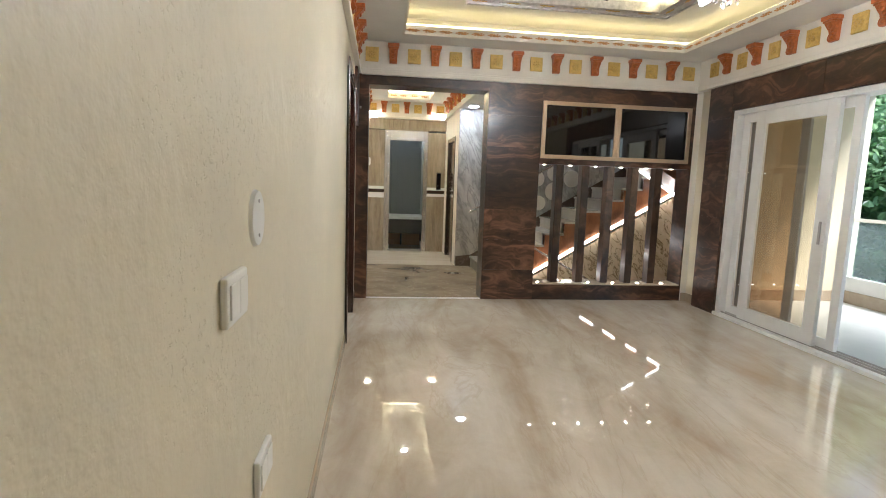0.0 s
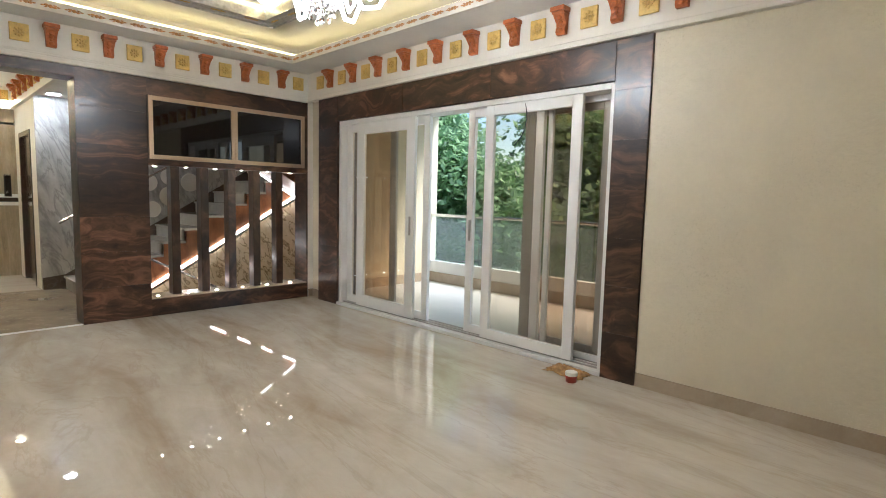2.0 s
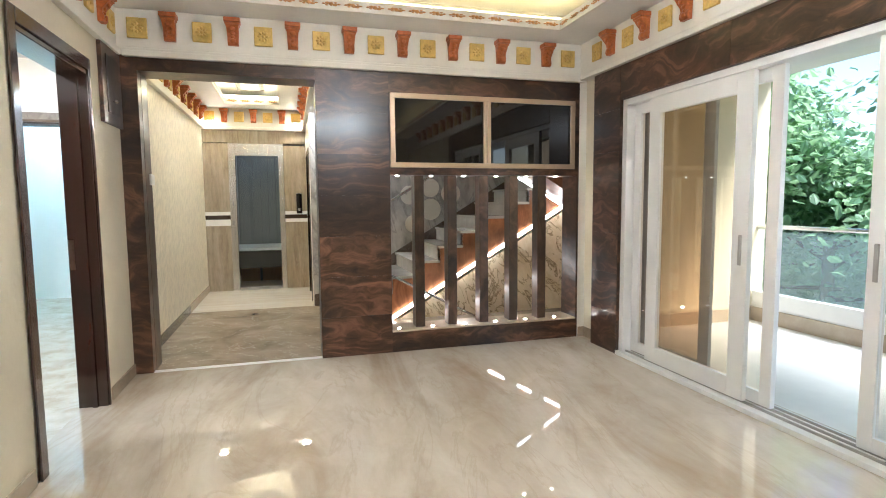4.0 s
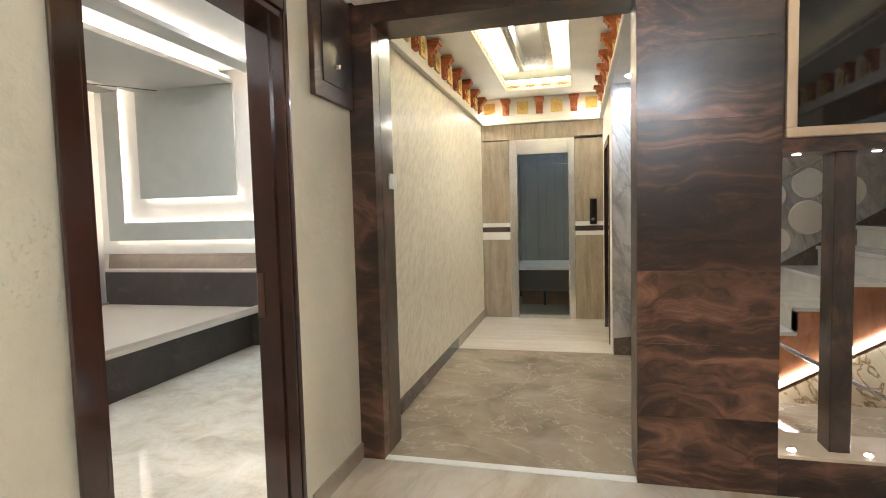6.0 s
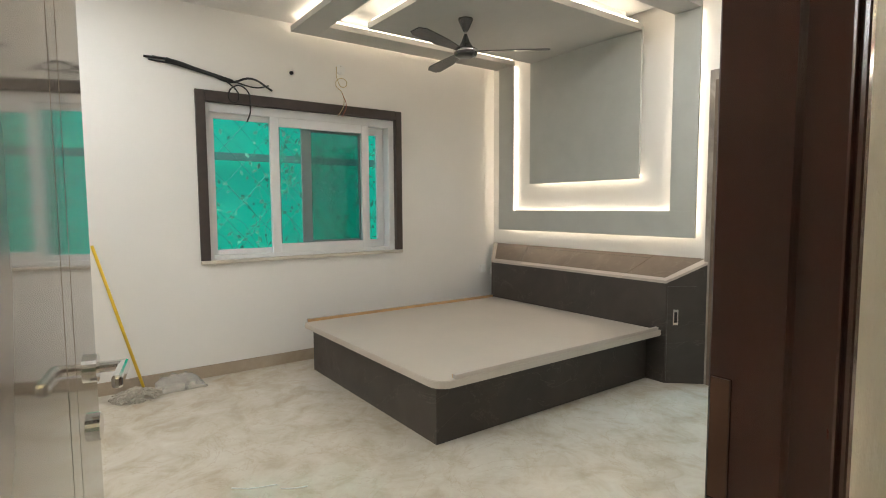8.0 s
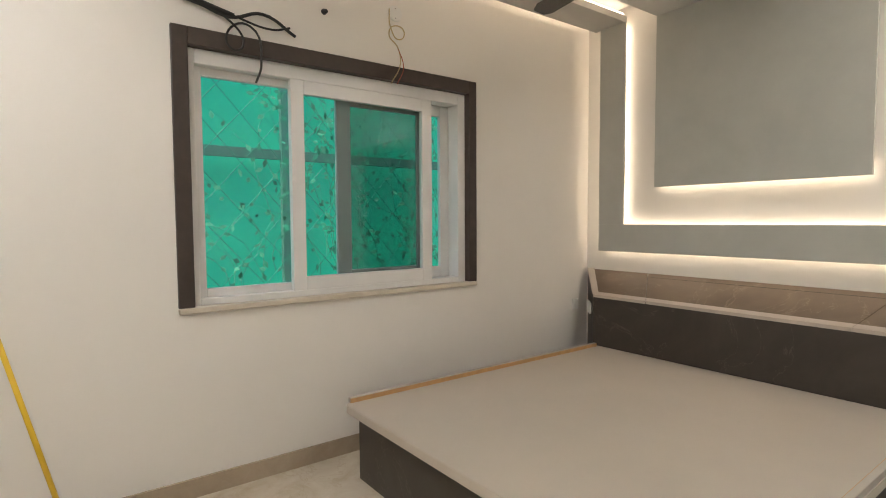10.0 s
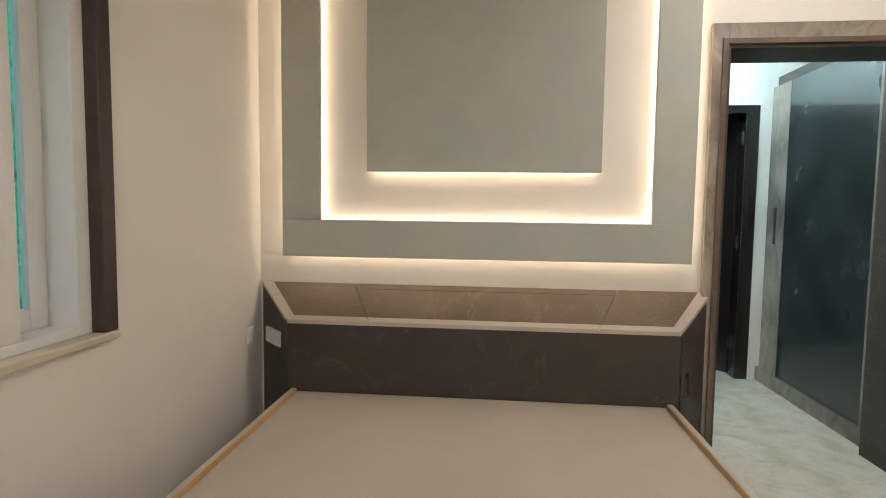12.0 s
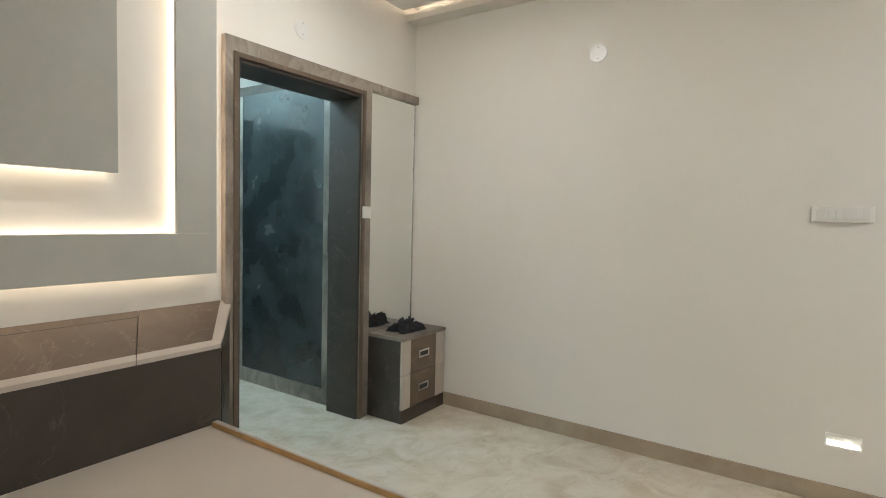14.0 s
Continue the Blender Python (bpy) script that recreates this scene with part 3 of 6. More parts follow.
def corbel_parts():
    cap = bmesh.new()
    bx(cap, -0.062, 0.062, -0.105, 0, 0.165, 0.2, bevel=0.006)
    bx(cap, -0.054, 0.054, -0.09, 0, 0.148, 0.164, bevel=0.004)
    body = bmesh.new()
    prof = [(0, 0), (-0.03, 0.0), (-0.045, 0.018), (-0.04, 0.045), (-0.03, 0.065), (-0.036, 0.09), (-0.062, 0.12), (-0.082, 0.148), (0, 0.148)]
    prism(body, prof, "x", -0.046, 0.046)
    for v in body.verts:
        v.co.x *= 0.88 + 0.9 * v.co.z
    leaf = bmesh.new()
    for z, y, r in ((0.03, -0.046, 0.02), (0.062, -0.035, 0.014), (0.09, -0.042, 0.018), (0.12, -0.066, 0.022)):
        bmesh.ops.create_icosphere(leaf, subdivisions=2, radius=1, matrix=Matrix.Translation((0, y, z)) @ Matrix.Diagonal((r * 1.1, 0.01, r, 1)))
    return cap, body, leaf


def corbel():
    ob = thing("corbel", (0, 0, 0), "copper-orange carved plaster corbel with a leaf front", "corbel", "corbels along the cornice")
    cap, body, leaf = corbel_parts()
    part("cap", cap, ORANGE, ob)
    part("body", body, ORANGE, ob)
    part("carved_leaf", leaf, ORANGE, ob, smooth=True)
    return ob


def plaque():
    ob = thing("plaque", (0, 0, 0), "square gold plaque with a raised rosette on the cornice", "plaque", "gold plaques along the cornice")
    part("plate", boxes((-0.072, 0.072, -0.02, 0, 0, 0.155), bevel=0.006), GOLD, ob)
    bm = bmesh.new()
    for k in range(8):
        a = k * math.pi / 4
        bmesh.ops.create_icosphere(bm, subdivisions=1, radius=1, matrix=Matrix.Translation((0.03 * math.cos(a), -0.021, 0.078 + 0.03 * math.sin(a))) @ pose(0, 0, 0, 0, -math.degrees(a), 0) @ Matrix.Diagonal((0.019, 0.007, 0.011, 1)))
    bmesh.ops.create_icosphere(bm, subdivisions=2, radius=1, matrix=Matrix.Translation((0, -0.022, 0.078)) @ Matrix.Diagonal((0.012, 0.01, 0.012, 1)))
    part("rosette", bm, GOLD, ob, smooth=True)
    return ob


CORBEL, PLAQUE = corbel(), plaque()
first_corbel, first_plaque = True, True


def put_corbel(m):
    global first_corbel
    if first_corbel:
        CORBEL.matrix_basis, first_corbel = m, False
    else:
        copy_thing(CORBEL, m)


def put_plaque(m):
    global first_plaque
    if first_plaque:
        PLAQUE.matrix_basis, first_plaque = m, False
    else:
        copy_thing(PLAQUE, m)


def row_of_corbels(start, step, count, z, turn, plaques_first=True, dz=0.0):
    """Corbels and plaques by turns along a wall; turn: the wall faces -y at 0."""
    way = Vector((math.cos(radians(turn)), math.sin(radians(turn)), 0))
    for i in range(count):
        p = Vector(start) + way * step * i
        corb = (i % 2 == 1) == plaques_first
        if corb:
            put_corbel(pose(p.x, p.y, z + dz - 0.005, 0, 0, turn))
        else:
            put_plaque(pose(p.x, p.y, z + 0.005, 0, 0, turn))


row_of_corbels((0.745, YF - 0.016, 0), 0.2328, 17, 2.665, 0)
row_of_corbels((XR - 0.086, 5.93, 0), 0.2328, 28, 2.665, -90)
row_of_corbels((XL + 0.016, -0.9, 0), 0.2328, 31, 2.665, 90)
row_of_corbels((0.705, HALL_END - 0.016, 0), 0.2135, 7, 2.645, 0)
row_of_corbels((XL + 0.016, 6.75, 0), 0.2328, 16, 2.645, 90)
row_of_corbels((HALL_R - 0.016, 10.3, 0), 0.2328, 16, 2.645, -90)


# ---- skirting ----
structure("baseboard_living", SKIRT, "brown marble skirting", (XL, XL + 0.012, YB, D0 - 0.1, 0, 0.09), (XL, XL + 0.012, D1 + 0.08, YF, 0, 0.09), (XR - 0.067, XR - 0.055, YB, 1.698, 0, 0.1), (XR - 0.012, XR, 6.01, YF, 0, 0.1), (XL, XR, YB, YB + 0.012, 0, 0.09), (4.63, XR, YF - 0.012, YF, 0, 0.1), category="baseboard")
structure("baseboard_hall", SKIRT_DARK, "dark marble skirting in the hall", (XL, XL + 0.014, YF + 0.29, 8.8, 0, 0.1), category="baseboard")
structure("baseboard_lobby", SKIRT, "brown marble skirting beside the lift", (XL, XL + 0.014, 8.8, HALL_END - 0.001, 0, 0.1), category="baseboard")
structure("baseboard_bedroom", SKIRT, "beige marble skirting in the bedroom", (BX0, BX0 + 0.014, BY0, 8.6, 0, 0.1), (BX1 - 0.014, BX1, D1 + 0.07, BY1, 0, 0.1), (BX1 - 0.014, BX1, BY0, D0 - 0.08, 0, 0.1), (BX0, BX1, BY0, BY0 + 0.014, 0, 0.1), category="baseboard")

# ---- veneer pieces ----
structure("trim_slider_surround", WOOD_DARK, "dark veneer surround of the sliding doors",
          (4.63, XR, 5.58, 6.0, 0, 2.545), (4.63, XR, 1.70, 1.98, 0, 2.545), (4.63, XR, 1.98, 5.58, 2.25, 2.545), bevel=0.004)
# veneer boards laid over the wall and the surround
def veneer_boards(parent, spans, z0, z1, count, axis):
    """Boards stacked from z0 to z1, 3 mm proud, with fine open joints."""
    p = bpy.data.objects[parent]
    for a, b, face in spans:
        h = (z1 - z0) / count
        for k in range(count):
            lo, hi = z0 + h * k + 0.001, z0 + h * (k + 1) - 0.001
            row = (a, b, face - 0.004, face - 0.0005, lo, hi) if axis == "y" else (face - 0.004, face - 0.0005, a, b, lo, hi)
            part("board", boxes(row), WOOD_BOARD, p)


veneer_boards("wall_north", [(OX1 + 0.002, QX0 - 0.002, YF)], 0.0, 2.53, 7, "y")
veneer_boards("trim_slider_surround", [(1.705, 1.975, 4.63), (5.585, 5.995, 4.63)], 0.0, 2.54, 7, "x")
for a, b in ((1.98, 3.18), (3.182, 4.38), (4.382, 5.58)):
    part("board", boxes((4.626, 4.6295, a + 0.001, b - 0.001, 2.255, 2.54)), WOOD_BOARD, bpy.data.objects["trim_slider_surround"])
lining = solid("trim_opening_edge", boxes((OX0 - 0.004, OX0 + 0.002, YF + 0.1, YF + 0.292, 0, OT)), WOOD_POST, "glossy veneer edge of the opening", "trim", kind="structure")
structure("trim_opening_sill", UPVC, "narrow pale marble threshold strip", (OX0, OX1, YF - 0.0, YF + 0.06, 0.0, 0.004))

# meter cupboard on the plaster wall
cup = thing("wall_cupboard", (XL, 6.0, 1.97), "dark veneer cupboard door with a small steel knob", "cupboard")
part("door", boxes((XL, XL + 0.028, 5.80, 6.24, 1.97, 2.53), bevel=0.003), WOOD_DARK, cup)
part("inset", boxes((XL + 0.028, XL + 0.034, 5.88, 6.16, 2.05, 2.46), bevel=0.002), WOOD_POST, cup)
bm = bmesh.new()
rod(bm, (XL + 0.03, 6.0, 2.14), (XL + 0.055, 6.0, 2.14), 0.006)
rod(bm, (XL + 0.05, 6.0, 2.14), (XL + 0.066, 6.0, 2.14), 0.016, 0.013)
part("knob", bm, STEEL, cup, "round steel knob")


def switch_plate(at, normal, w, h, label, rockers=2, up=True):
    """A white plate with rockers, flat on a wall that faces normal ('x', '-x', '-y')."""
    ob = thing("switch_plate", at, label, "switch")
    x, y, z = at

    def slab(u0, u1, v0, v1, d0, d1, bev):
        if normal == "x":
            return boxes((x + d0, x + d1, y + u0, y + u1, z + v0, z + v1), bevel=bev)
        if normal == "-x":
            return boxes((x - d1, x - d0, y + u0, y + u1, z + v0, z + v1), bevel=bev)
        return boxes((x + u0, x + u1, y - d1, y - d0, z + v0, z + v1), bevel=bev)
    part("plate", slab(-w / 2, w / 2, 0, h, 0, 0.014, 0.004), WHITE_PLASTIC, ob)
    for k in range(rockers):
        a = -w / 2 + 0.012 + (w - 0.024) * k / rockers
        part("rocker", slab(a + 0.001, a + (w - 0.024) / rockers - 0.001, 0.014, h - 0.014, 0.014, 0.018, 0.0015), WHITE_PLASTIC, ob)
    return ob


def round_plate(at, normal, r, label):
    ob = thing("cover_plate", at, label, "cover plate")
    bm = bmesh.new()
    d = Vector({"x": (1, 0, 0), "-x": (-1, 0, 0), "-y": (0, -1, 0)}[normal])
    rod(bm, Vector(at), Vector(at) + d * 0.008, r, r * 0.94, 32)
    part("disc", bm, WHITE_PLASTIC, ob)
    for s in (-1, 1):
        bm = bmesh.new()
        p = Vector(at) + d * 0.008 + Vector((0, 0, s * r * 0.6))
        rod(bm, p, p + d * 0.002, 0.004, seg=10)
        part("screw", bm, GREY_ALU, ob)
    return ob


round_plate((XL, 1.257, 1.292), "x", 0.062, "round white cover plate on the cream wall")
switch_plate((XL, 1.055, 1.118), "x", 0.14, 0.09, "white switch plate on the cream wall")
switch_plate((XL, 1.284, 0.66), "x", 0.14, 0.09, "white socket plate low on the cream wall")
switch_plate((0.725, 6.50, 1.545), "x", 0.12, 0.09, "white switch plate on the glossy veneer edge", 3)

# ---- black glass display in a bronze frame ----
disp = thing("display_frame", (3.64, YF, 1.69), "black glass double panel in a bronze frame", "display panel")
SX0, SX1, SZ0, SZ1 = 2.72, 4.56, 1.695, 2.352
for a, b in ((SX0, 3.63), (3.65, SX1)):
    part("glass", boxes((a + 0.03, b - 0.03, YF - 0.012, YF - 0.004, SZ0 + 0.04, SZ1 - 0.04)), BLACK_GLASS, disp, "black reflecting glass")
for nm, r in (("top_rail", (SX0, SX1, YF - 0.03, YF - 0.001, SZ1 - 0.045, SZ1)), ("bottom_rail", (SX0, SX1, YF - 0.03, YF - 0.001, SZ0, SZ0 + 0.045)),
              ("stile", (SX0, SX0 + 0.045, YF - 0.03, YF - 0.001, SZ0 + 0.045, SZ1 - 0.045)), ("stile", (SX1 - 0.045, SX1, YF - 0.03, YF - 0.001, SZ0 + 0.045, SZ1 - 0.045)),
              ("stile", (3.605, 3.64, YF - 0.03, YF - 0.001, SZ0 + 0.045, SZ1 - 0.045)), ("stile", (3.642, 3.677, YF - 0.03, YF - 0.001, SZ0 + 0.045, SZ1 - 0.045))):
    part(nm, boxes(r, bevel=0.004), COPPER, disp)

# ---- slats over the stair ----
sill = solid("opening_sill", boxes((QX0, QX1, YF - 0.004, YF + 0.30, QZ0, QZ0 + 0.018), bevel=0.003), plain("pale_sill_stone", (0.55, 0.45, 0.33), 0.2), "pale stone sill under the veneer slats", "sill", kind="structure")
SLAT_X = [2.955, 3.275, 3.595, 3.905, 4.21]
for i, sx in enumerate(SLAT_X):
    s = boxes((sx, sx + 0.09, YF + 0.07, YF + 0.2, QZ0 + 0.018, QZ1), bevel=0.003)
    solid("slat", s, WOOD_POST, "upright dark veneer slat before the stair", "slat", "slats before the stair")
for i in range(6):
    sx = 2.79 + 0.32 * i
    for z, up in ((QZ0 + 0.018, 1), (QZ1, -1)):
        sp = thing("spotlight", (sx, YF + 0.05, z), "tiny round spotlight between the slats", "spotlight", "spotlights between the slats")
        bm = bmesh.new()
        rod(bm, (sx, YF + 0.05, z), (sx, YF + 0.05, z + up * 0.006), 0.022, 0.02, 16)
        part("rim", bm, STEEL, sp)
        bm = bmesh.new()
        rod(bm, (sx, YF + 0.05, z + up * 0.006), (sx, YF + 0.05, z + up * 0.008), 0.016, seg=16)
        part("lens", bm, DOWN_LED, sp)

# ---- stair ----
stair = thing("staircase", (3.6, 8.1, 0), "marble stair with orange wood side and lit string", "stair")
RISE, GO, SX, SY0, SY1 = 0.172, 0.29, 2.38, 7.6, 8.755
STEP = plain("pale_grey_step_marble", (0.55, 0.52, 0.46), 0.15, vary=0.1, scale=5)
for k in range(11):
    x = SX + GO * k
    end = x + GO + 0.012 if k < 10 else 5.98
    part("tread", boxes((x - 0.02, end, SY0 - 0.02, SY1, RISE * (k + 1) - 0.03, RISE * (k + 1)), bevel=0.004), STEP, stair)
    part("riser", boxes((x, x + 0.02, SY0, SY1, RISE * k, RISE * (k + 1) - 0.03)), STEP, stair)
zig = [(SX, 0.0)]
for k in range(11):
    zig += [(SX + GO * k, RISE * (k + 1) - 0.032), (SX + GO * (k + 1), RISE * (k + 1) - 0.032)]
top_x = SX + GO * 11
zig += [(5.98, RISE * 11 - 0.032), (5.98, RISE * 11 - 0.3), (top_x + 0.3, 0.58 * (top_x + 0.3 - 2.99)), (2.99, 0.0)]
bm = bmesh.new()
prism(bm, zig, "y", SY0, SY0 + 0.06)
part("side_panel", bm, ORANGE_WOOD, stair, "orange wood side panel")
bm = bmesh.new()
prism(bm, [(3.05, 0.0), (5.95, 0.58 * 2.9), (5.95, 0.0)], "y", SY0 + 0.02, SY0 + 0.05)
part("understair_panel", bm, GOLD_MARBLE, stair, "golden veined marble panel")
bm = bmesh.new()
prism(bm, [(2.95, -0.01 + 0.012), (5.6, 0.58 * 2.63 + 0.01), (5.6, 0.58 * 2.63 + 0.052), (2.95, 0.044)], "y", SY0 - 0.03, SY0 - 0.005)
part("light_strip", bm, STAIR_LED, stair, "lit white strip")
bm = bmesh.new()
prism(bm, [(2.13, 0.0), (2.13, 0.16), (2.38, 0.19), (5.6, 0.19 + 0.593 * 3.22), (5.6, 0.593 * 3.22 - 0.1), (2.38, 0.0)], "y", SY1, SY1 + 0.014)
part("skirting", bm, SKIRT_DARK, stair, "dark stone skirting on the marble wall")
hand = thing("handrail", (3.6, 7.42, 0), "thin steel handrail of the lower flight", "handrail")
bm = bmesh.new()
rod(bm, (2.75, 7.42, 0.65), (4.0, 7.42, -0.02), 0.016)
part("rail", bm, STEEL, hand)
bm = bmesh.new()
rod(bm, (2.75, 7.42, 0.0), (2.75, 7.42, 0.65), 0.014)
part("post", bm, STEEL, hand)
hand = thing("handrail", (4.0, 8.7, 1.2), "steel handrail on brackets along the marble stair wall", "handrail")
bm = bmesh.new()
rod(bm, (2.32, 8.69, 0.90), (5.4, 8.69, 0.90 + 0.593 * 3.08), 0.02)
part("rail", bm, STEEL, hand)
for k in range(4):
    x = 2.6 + 0.8 * k
    z = 0.90 + 0.593 * (x - 2.32)
    bm = bmesh.new()
    rod(bm, (x, 8.69, z), (x, 8.765, z - 0.05), 0.008)
    part("bracket", bm, STEEL, hand)
for x, z, r in ((3.75, 1.58, 0.13), (3.75, 1.28, 0.15), (3.5, 1.08, 0.12), (3.45, 1.48, 0.13), (4.05, 1.5, 0.14)):
    bm = bmesh.new()
    rod(bm, (x, 8.77, z), (x, 8.757, z), r, r * 0.95, 32)
    solid("wall_disc", bm, CREAM_SMOOTH, "round pale stone disc on the marble stair wall", "wall disc", "discs on the stair wall")
upper = thing("upper_flight", (4.8, 7.2, 1.3), "underside of the upper stair flight with a lit edge", "stair")
bm = bmesh.new()
prism(bm, [(5.99, 0.81), (3.0, 2.55), (3.7, 2.559), (5.99, 1.25)], "y", 6.85, 7.38)
part("string", bm, ORANGE_WOOD, upper)
bm = bmesh.new()
prism(bm, [(5.3, 1.175), (4.44, 1.675), (4.44, 1.70), (5.3, 1.2)], "y", 7.385, 7.41)
part("light_strip", bm, UPPER_LED, upper, "lit white strip")

def sheet(corners):
    bm = bmesh.new()
    bm.faces.new([bm.verts.new(c) for c in corners])
    return bm


# ---- hall: lift, lamps, door ----
lift = thing("lift", (1.36, HALL_END, 0), "home lift with a steel door frame and a glass door", "lift")
Y = HALL_END
for nm, r in (("stile", (0.947, 1.05, Y - 0.02, Y + 0.1, 0, 2.32)), ("stile", (1.695, 1.773, Y - 0.02, Y + 0.1, 0, 2.32)), ("head", (1.05, 1.695, Y - 0.02, Y + 0.1, 2.13, 2.32)), ("threshold", (1.05, 1.695, Y - 0.02, Y + 0.1, 0, 0.04))):
    part(nm, boxes(r, bevel=0.004), STEEL if nm != "threshold" else GREY_ALU, lift)
part("door_pane", sheet([(1.05, Y + 0.03, 0.04), (1.695, Y + 0.03, 0.04), (1.695, Y + 0.03, 2.13), (1.05, Y + 0.03, 2.13)]), PANE, lift).visible_shadow = False
CAB = plain("grey_lift_cabin", (0.2, 0.21, 0.205), 0.4, vary=0.05)
part("cabin_floor", boxes((0.98, 1.74, Y + 0.12, Y + 1.1, 0.62, 0.66)), UPVC, lift, "pale cabin floor edge")
for k in range(6):
    part("cabin_panel", boxes((0.98 + 0.127 * k, 0.98 + 0.127 * k + 0.123, Y + 1.1, Y + 1.12, 0.66, 2.5)), CAB, lift)
part("cabin_wall", boxes((0.96, 0.98, Y + 0.12, Y + 1.1, 0.66, 2.5)), CAB, lift)
part("cabin_wall", boxes((1.74, 1.76, Y + 0.12, Y + 1.1, 0.66, 2.5)), CAB, lift)
# presumed glow panel, added to brighten the cabin; no fitting is seen
part("cabin_light", boxes((1.2, 1.52, Y + 0.4, Y + 0.8, 2.48, 2.495)), glow("cabin_fill_glow", (0.95, 0.97, 1.0), 2.5), lift, "added cabin fill light")
part("cabin_roof", boxes((0.96, 1.76, Y + 0.12, Y + 1.1, 2.5, 2.53)), CAB, lift)
part("undercarriage", boxes((1.0, 1.72, Y + 0.15, Y + 1.0, 0.33, 0.61), bevel=0.01), BLACK, lift, "black undercarriage")
part("pit_board", boxes((0.98, 1.74, Y + 1.05, Y + 1.1, 0, 0.62)), plain("brown_board", (0.3, 0.17, 0.09), 0.7), lift, "brown board behind")
bm = bmesh.new()
rod(bm, (1.33, Y + 0.9, 0.02), (1.33, Y + 0.9, 0.33), 0.02)
part("guide_rail", bm, BLACK, lift)
for k in range(2):
    part("hinge", boxes((0.985, 1.0, Y - 0.026, Y - 0.02, 1.05 + 0.3 * k, 1.12 + 0.3 * k)), GREY_ALU, lift)
DARK_STONE = plain("dark_brown_stone", (0.035, 0.022, 0.015), 0.25, vary=0.2)
for a, b, z0 in ((XL, 0.944, 1.035), (1.776, HALL_R, 1.08)):
    structure("trim_stone_stripe", UPVC, "white stone stripes with a dark line between", (a, b, Y - 0.004, Y + 0.1, z0, 1.135), (a, b, Y - 0.004, Y + 0.1, 1.2, 1.255))
    structure("trim_dark_stripe", DARK_STONE, "dark stone line between white stripes", (a, b, Y - 0.001, Y + 0.1, 1.135, 1.2))
call = thing("call_panel", (2.0, Y, 1.2), "black lift call panel with a round button", "call panel")
part("plate", boxes((1.955, 2.042, Y - 0.022, Y - 0.005, 1.215, 1.535), bevel=0.004), BLACK_GLASS, call)
bm = bmesh.new()
rod(bm, (1.998, Y - 0.022, 1.28), (1.998, Y - 0.028, 1.28), 0.022, seg=20)
part("button", bm, CHROME, call, "round chrome button")
part("top_cap", boxes((1.955, 2.042, Y - 0.024, Y - 0.005, 1.536, 1.55)), STEEL, call)
for x in (0.70, 1.985):
    lamp = thing("cornice_lamp", (x, Y - 0.08, 2.58), "small square lamp glowing on the cornice", "lamp", "lamps on the cornice over the lift")
    part("housing", boxes((x - 0.055, x + 0.055, Y - 0.1, Y - 0.055, 2.64, 2.7), bevel=0.004), GOLD, lamp)
    part("lens", boxes((x - 0.05, x + 0.05, Y - 0.098, Y - 0.057, 2.628, 2.638)), CORNICE_LAMP, lamp)


def downlight(x, y, z, r, label, group, lens=None):
    ob = thing("downlight", (x, y, z), label, "downlight", group)
    bm = bmesh.new()
    rod(bm, (x, y, z), (x, y, z - 0.008), r, r * 0.92, 28)
    part("rim", bm, WHITE_PLASTIC, ob)
    bm = bmesh.new()
    rod(bm, (x, y, z - 0.008), (x, y, z - 0.010), r * 0.8, seg=28)
    part("lens", bm, lens or ROOM_LED, ob)


downlight(2.29, 8.47, 2.56, 0.085, "round white downlight over the stair", "downlights of the hall", STAIR_DOWN)
downlight(1.36, 8.6, CEIL, 0.07, "round white downlight in the hall tray", "downlights of the hall", HALL_DOWN)
door = thing("hall_door", (HALL_R, 9.6, 0), "dark polished wooden door in a dark frame", "door")
part("leaf", boxes((HALL_R + 0.03, HALL_R + 0.07, 9.22, 10.03, 0.005, 2.08), bevel=0.003), WOOD_RED, door)
for r in ((HALL_R - 0.012, HALL_R + 0.118, 9.152, 9.22, 0, 2.148), (HALL_R - 0.012, HALL_R + 0.118, 10.03, 10.098, 0, 2.148), (HALL_R - 0.012, HALL_R + 0.118, 9.22, 10.03, 2.08, 2.148)):
    part("frame", boxes(r, bevel=0.004), WOOD_RED, door)

# ---- bedroom doorway ----
door = thing("bedroom_door_frame", (0.5, 5.0, 0), "red-brown polished wooden door frame", "door frame")
for nm, r in (("jamb", (0.413, XL + 0.012, D0 - 0.02, D0 + 0.035, 0, DT)), ("jamb", (0.413, XL + 0.012, D1 - 0.035, D1 + 0.0, 0, DT)), ("head", (0.413, XL + 0.012, D0 + 0.035, D1 - 0.035, DT - 0.05, DT))):
    part(nm, boxes(r, bevel=0.004), WOOD_RED, door)
for x0, x1 in ((XL + 0.012, XL + 0.024),):
    part("architrave", boxes((x0, x1, D0 - 0.07, D0 + 0.012, 0, DT + 0.06), bevel=0.006), WOOD_RED, door)
    part("architrave", boxes((x0, x1, D1 - 0.03, D1 - 0.004, 0, DT + 0.06), bevel=0.006), WOOD_RED, door)
    part("architrave", boxes((x0, x1, D0 + 0.012, D1 - 0.03, DT - 0.02, DT + 0.06), bevel=0.006), WOOD_RED, door)
part("stop", boxes((0.5, 0.53, D1 - 0.05, D1 - 0.035, 0, DT - 0.05)), WOOD_RED, door)
part("strike_plate", boxes((0.42, 0.45, D1 - 0.039, D1 - 0.034, 0.95, 1.15)), DARK_BRONZE, door, "bronze strike plate")

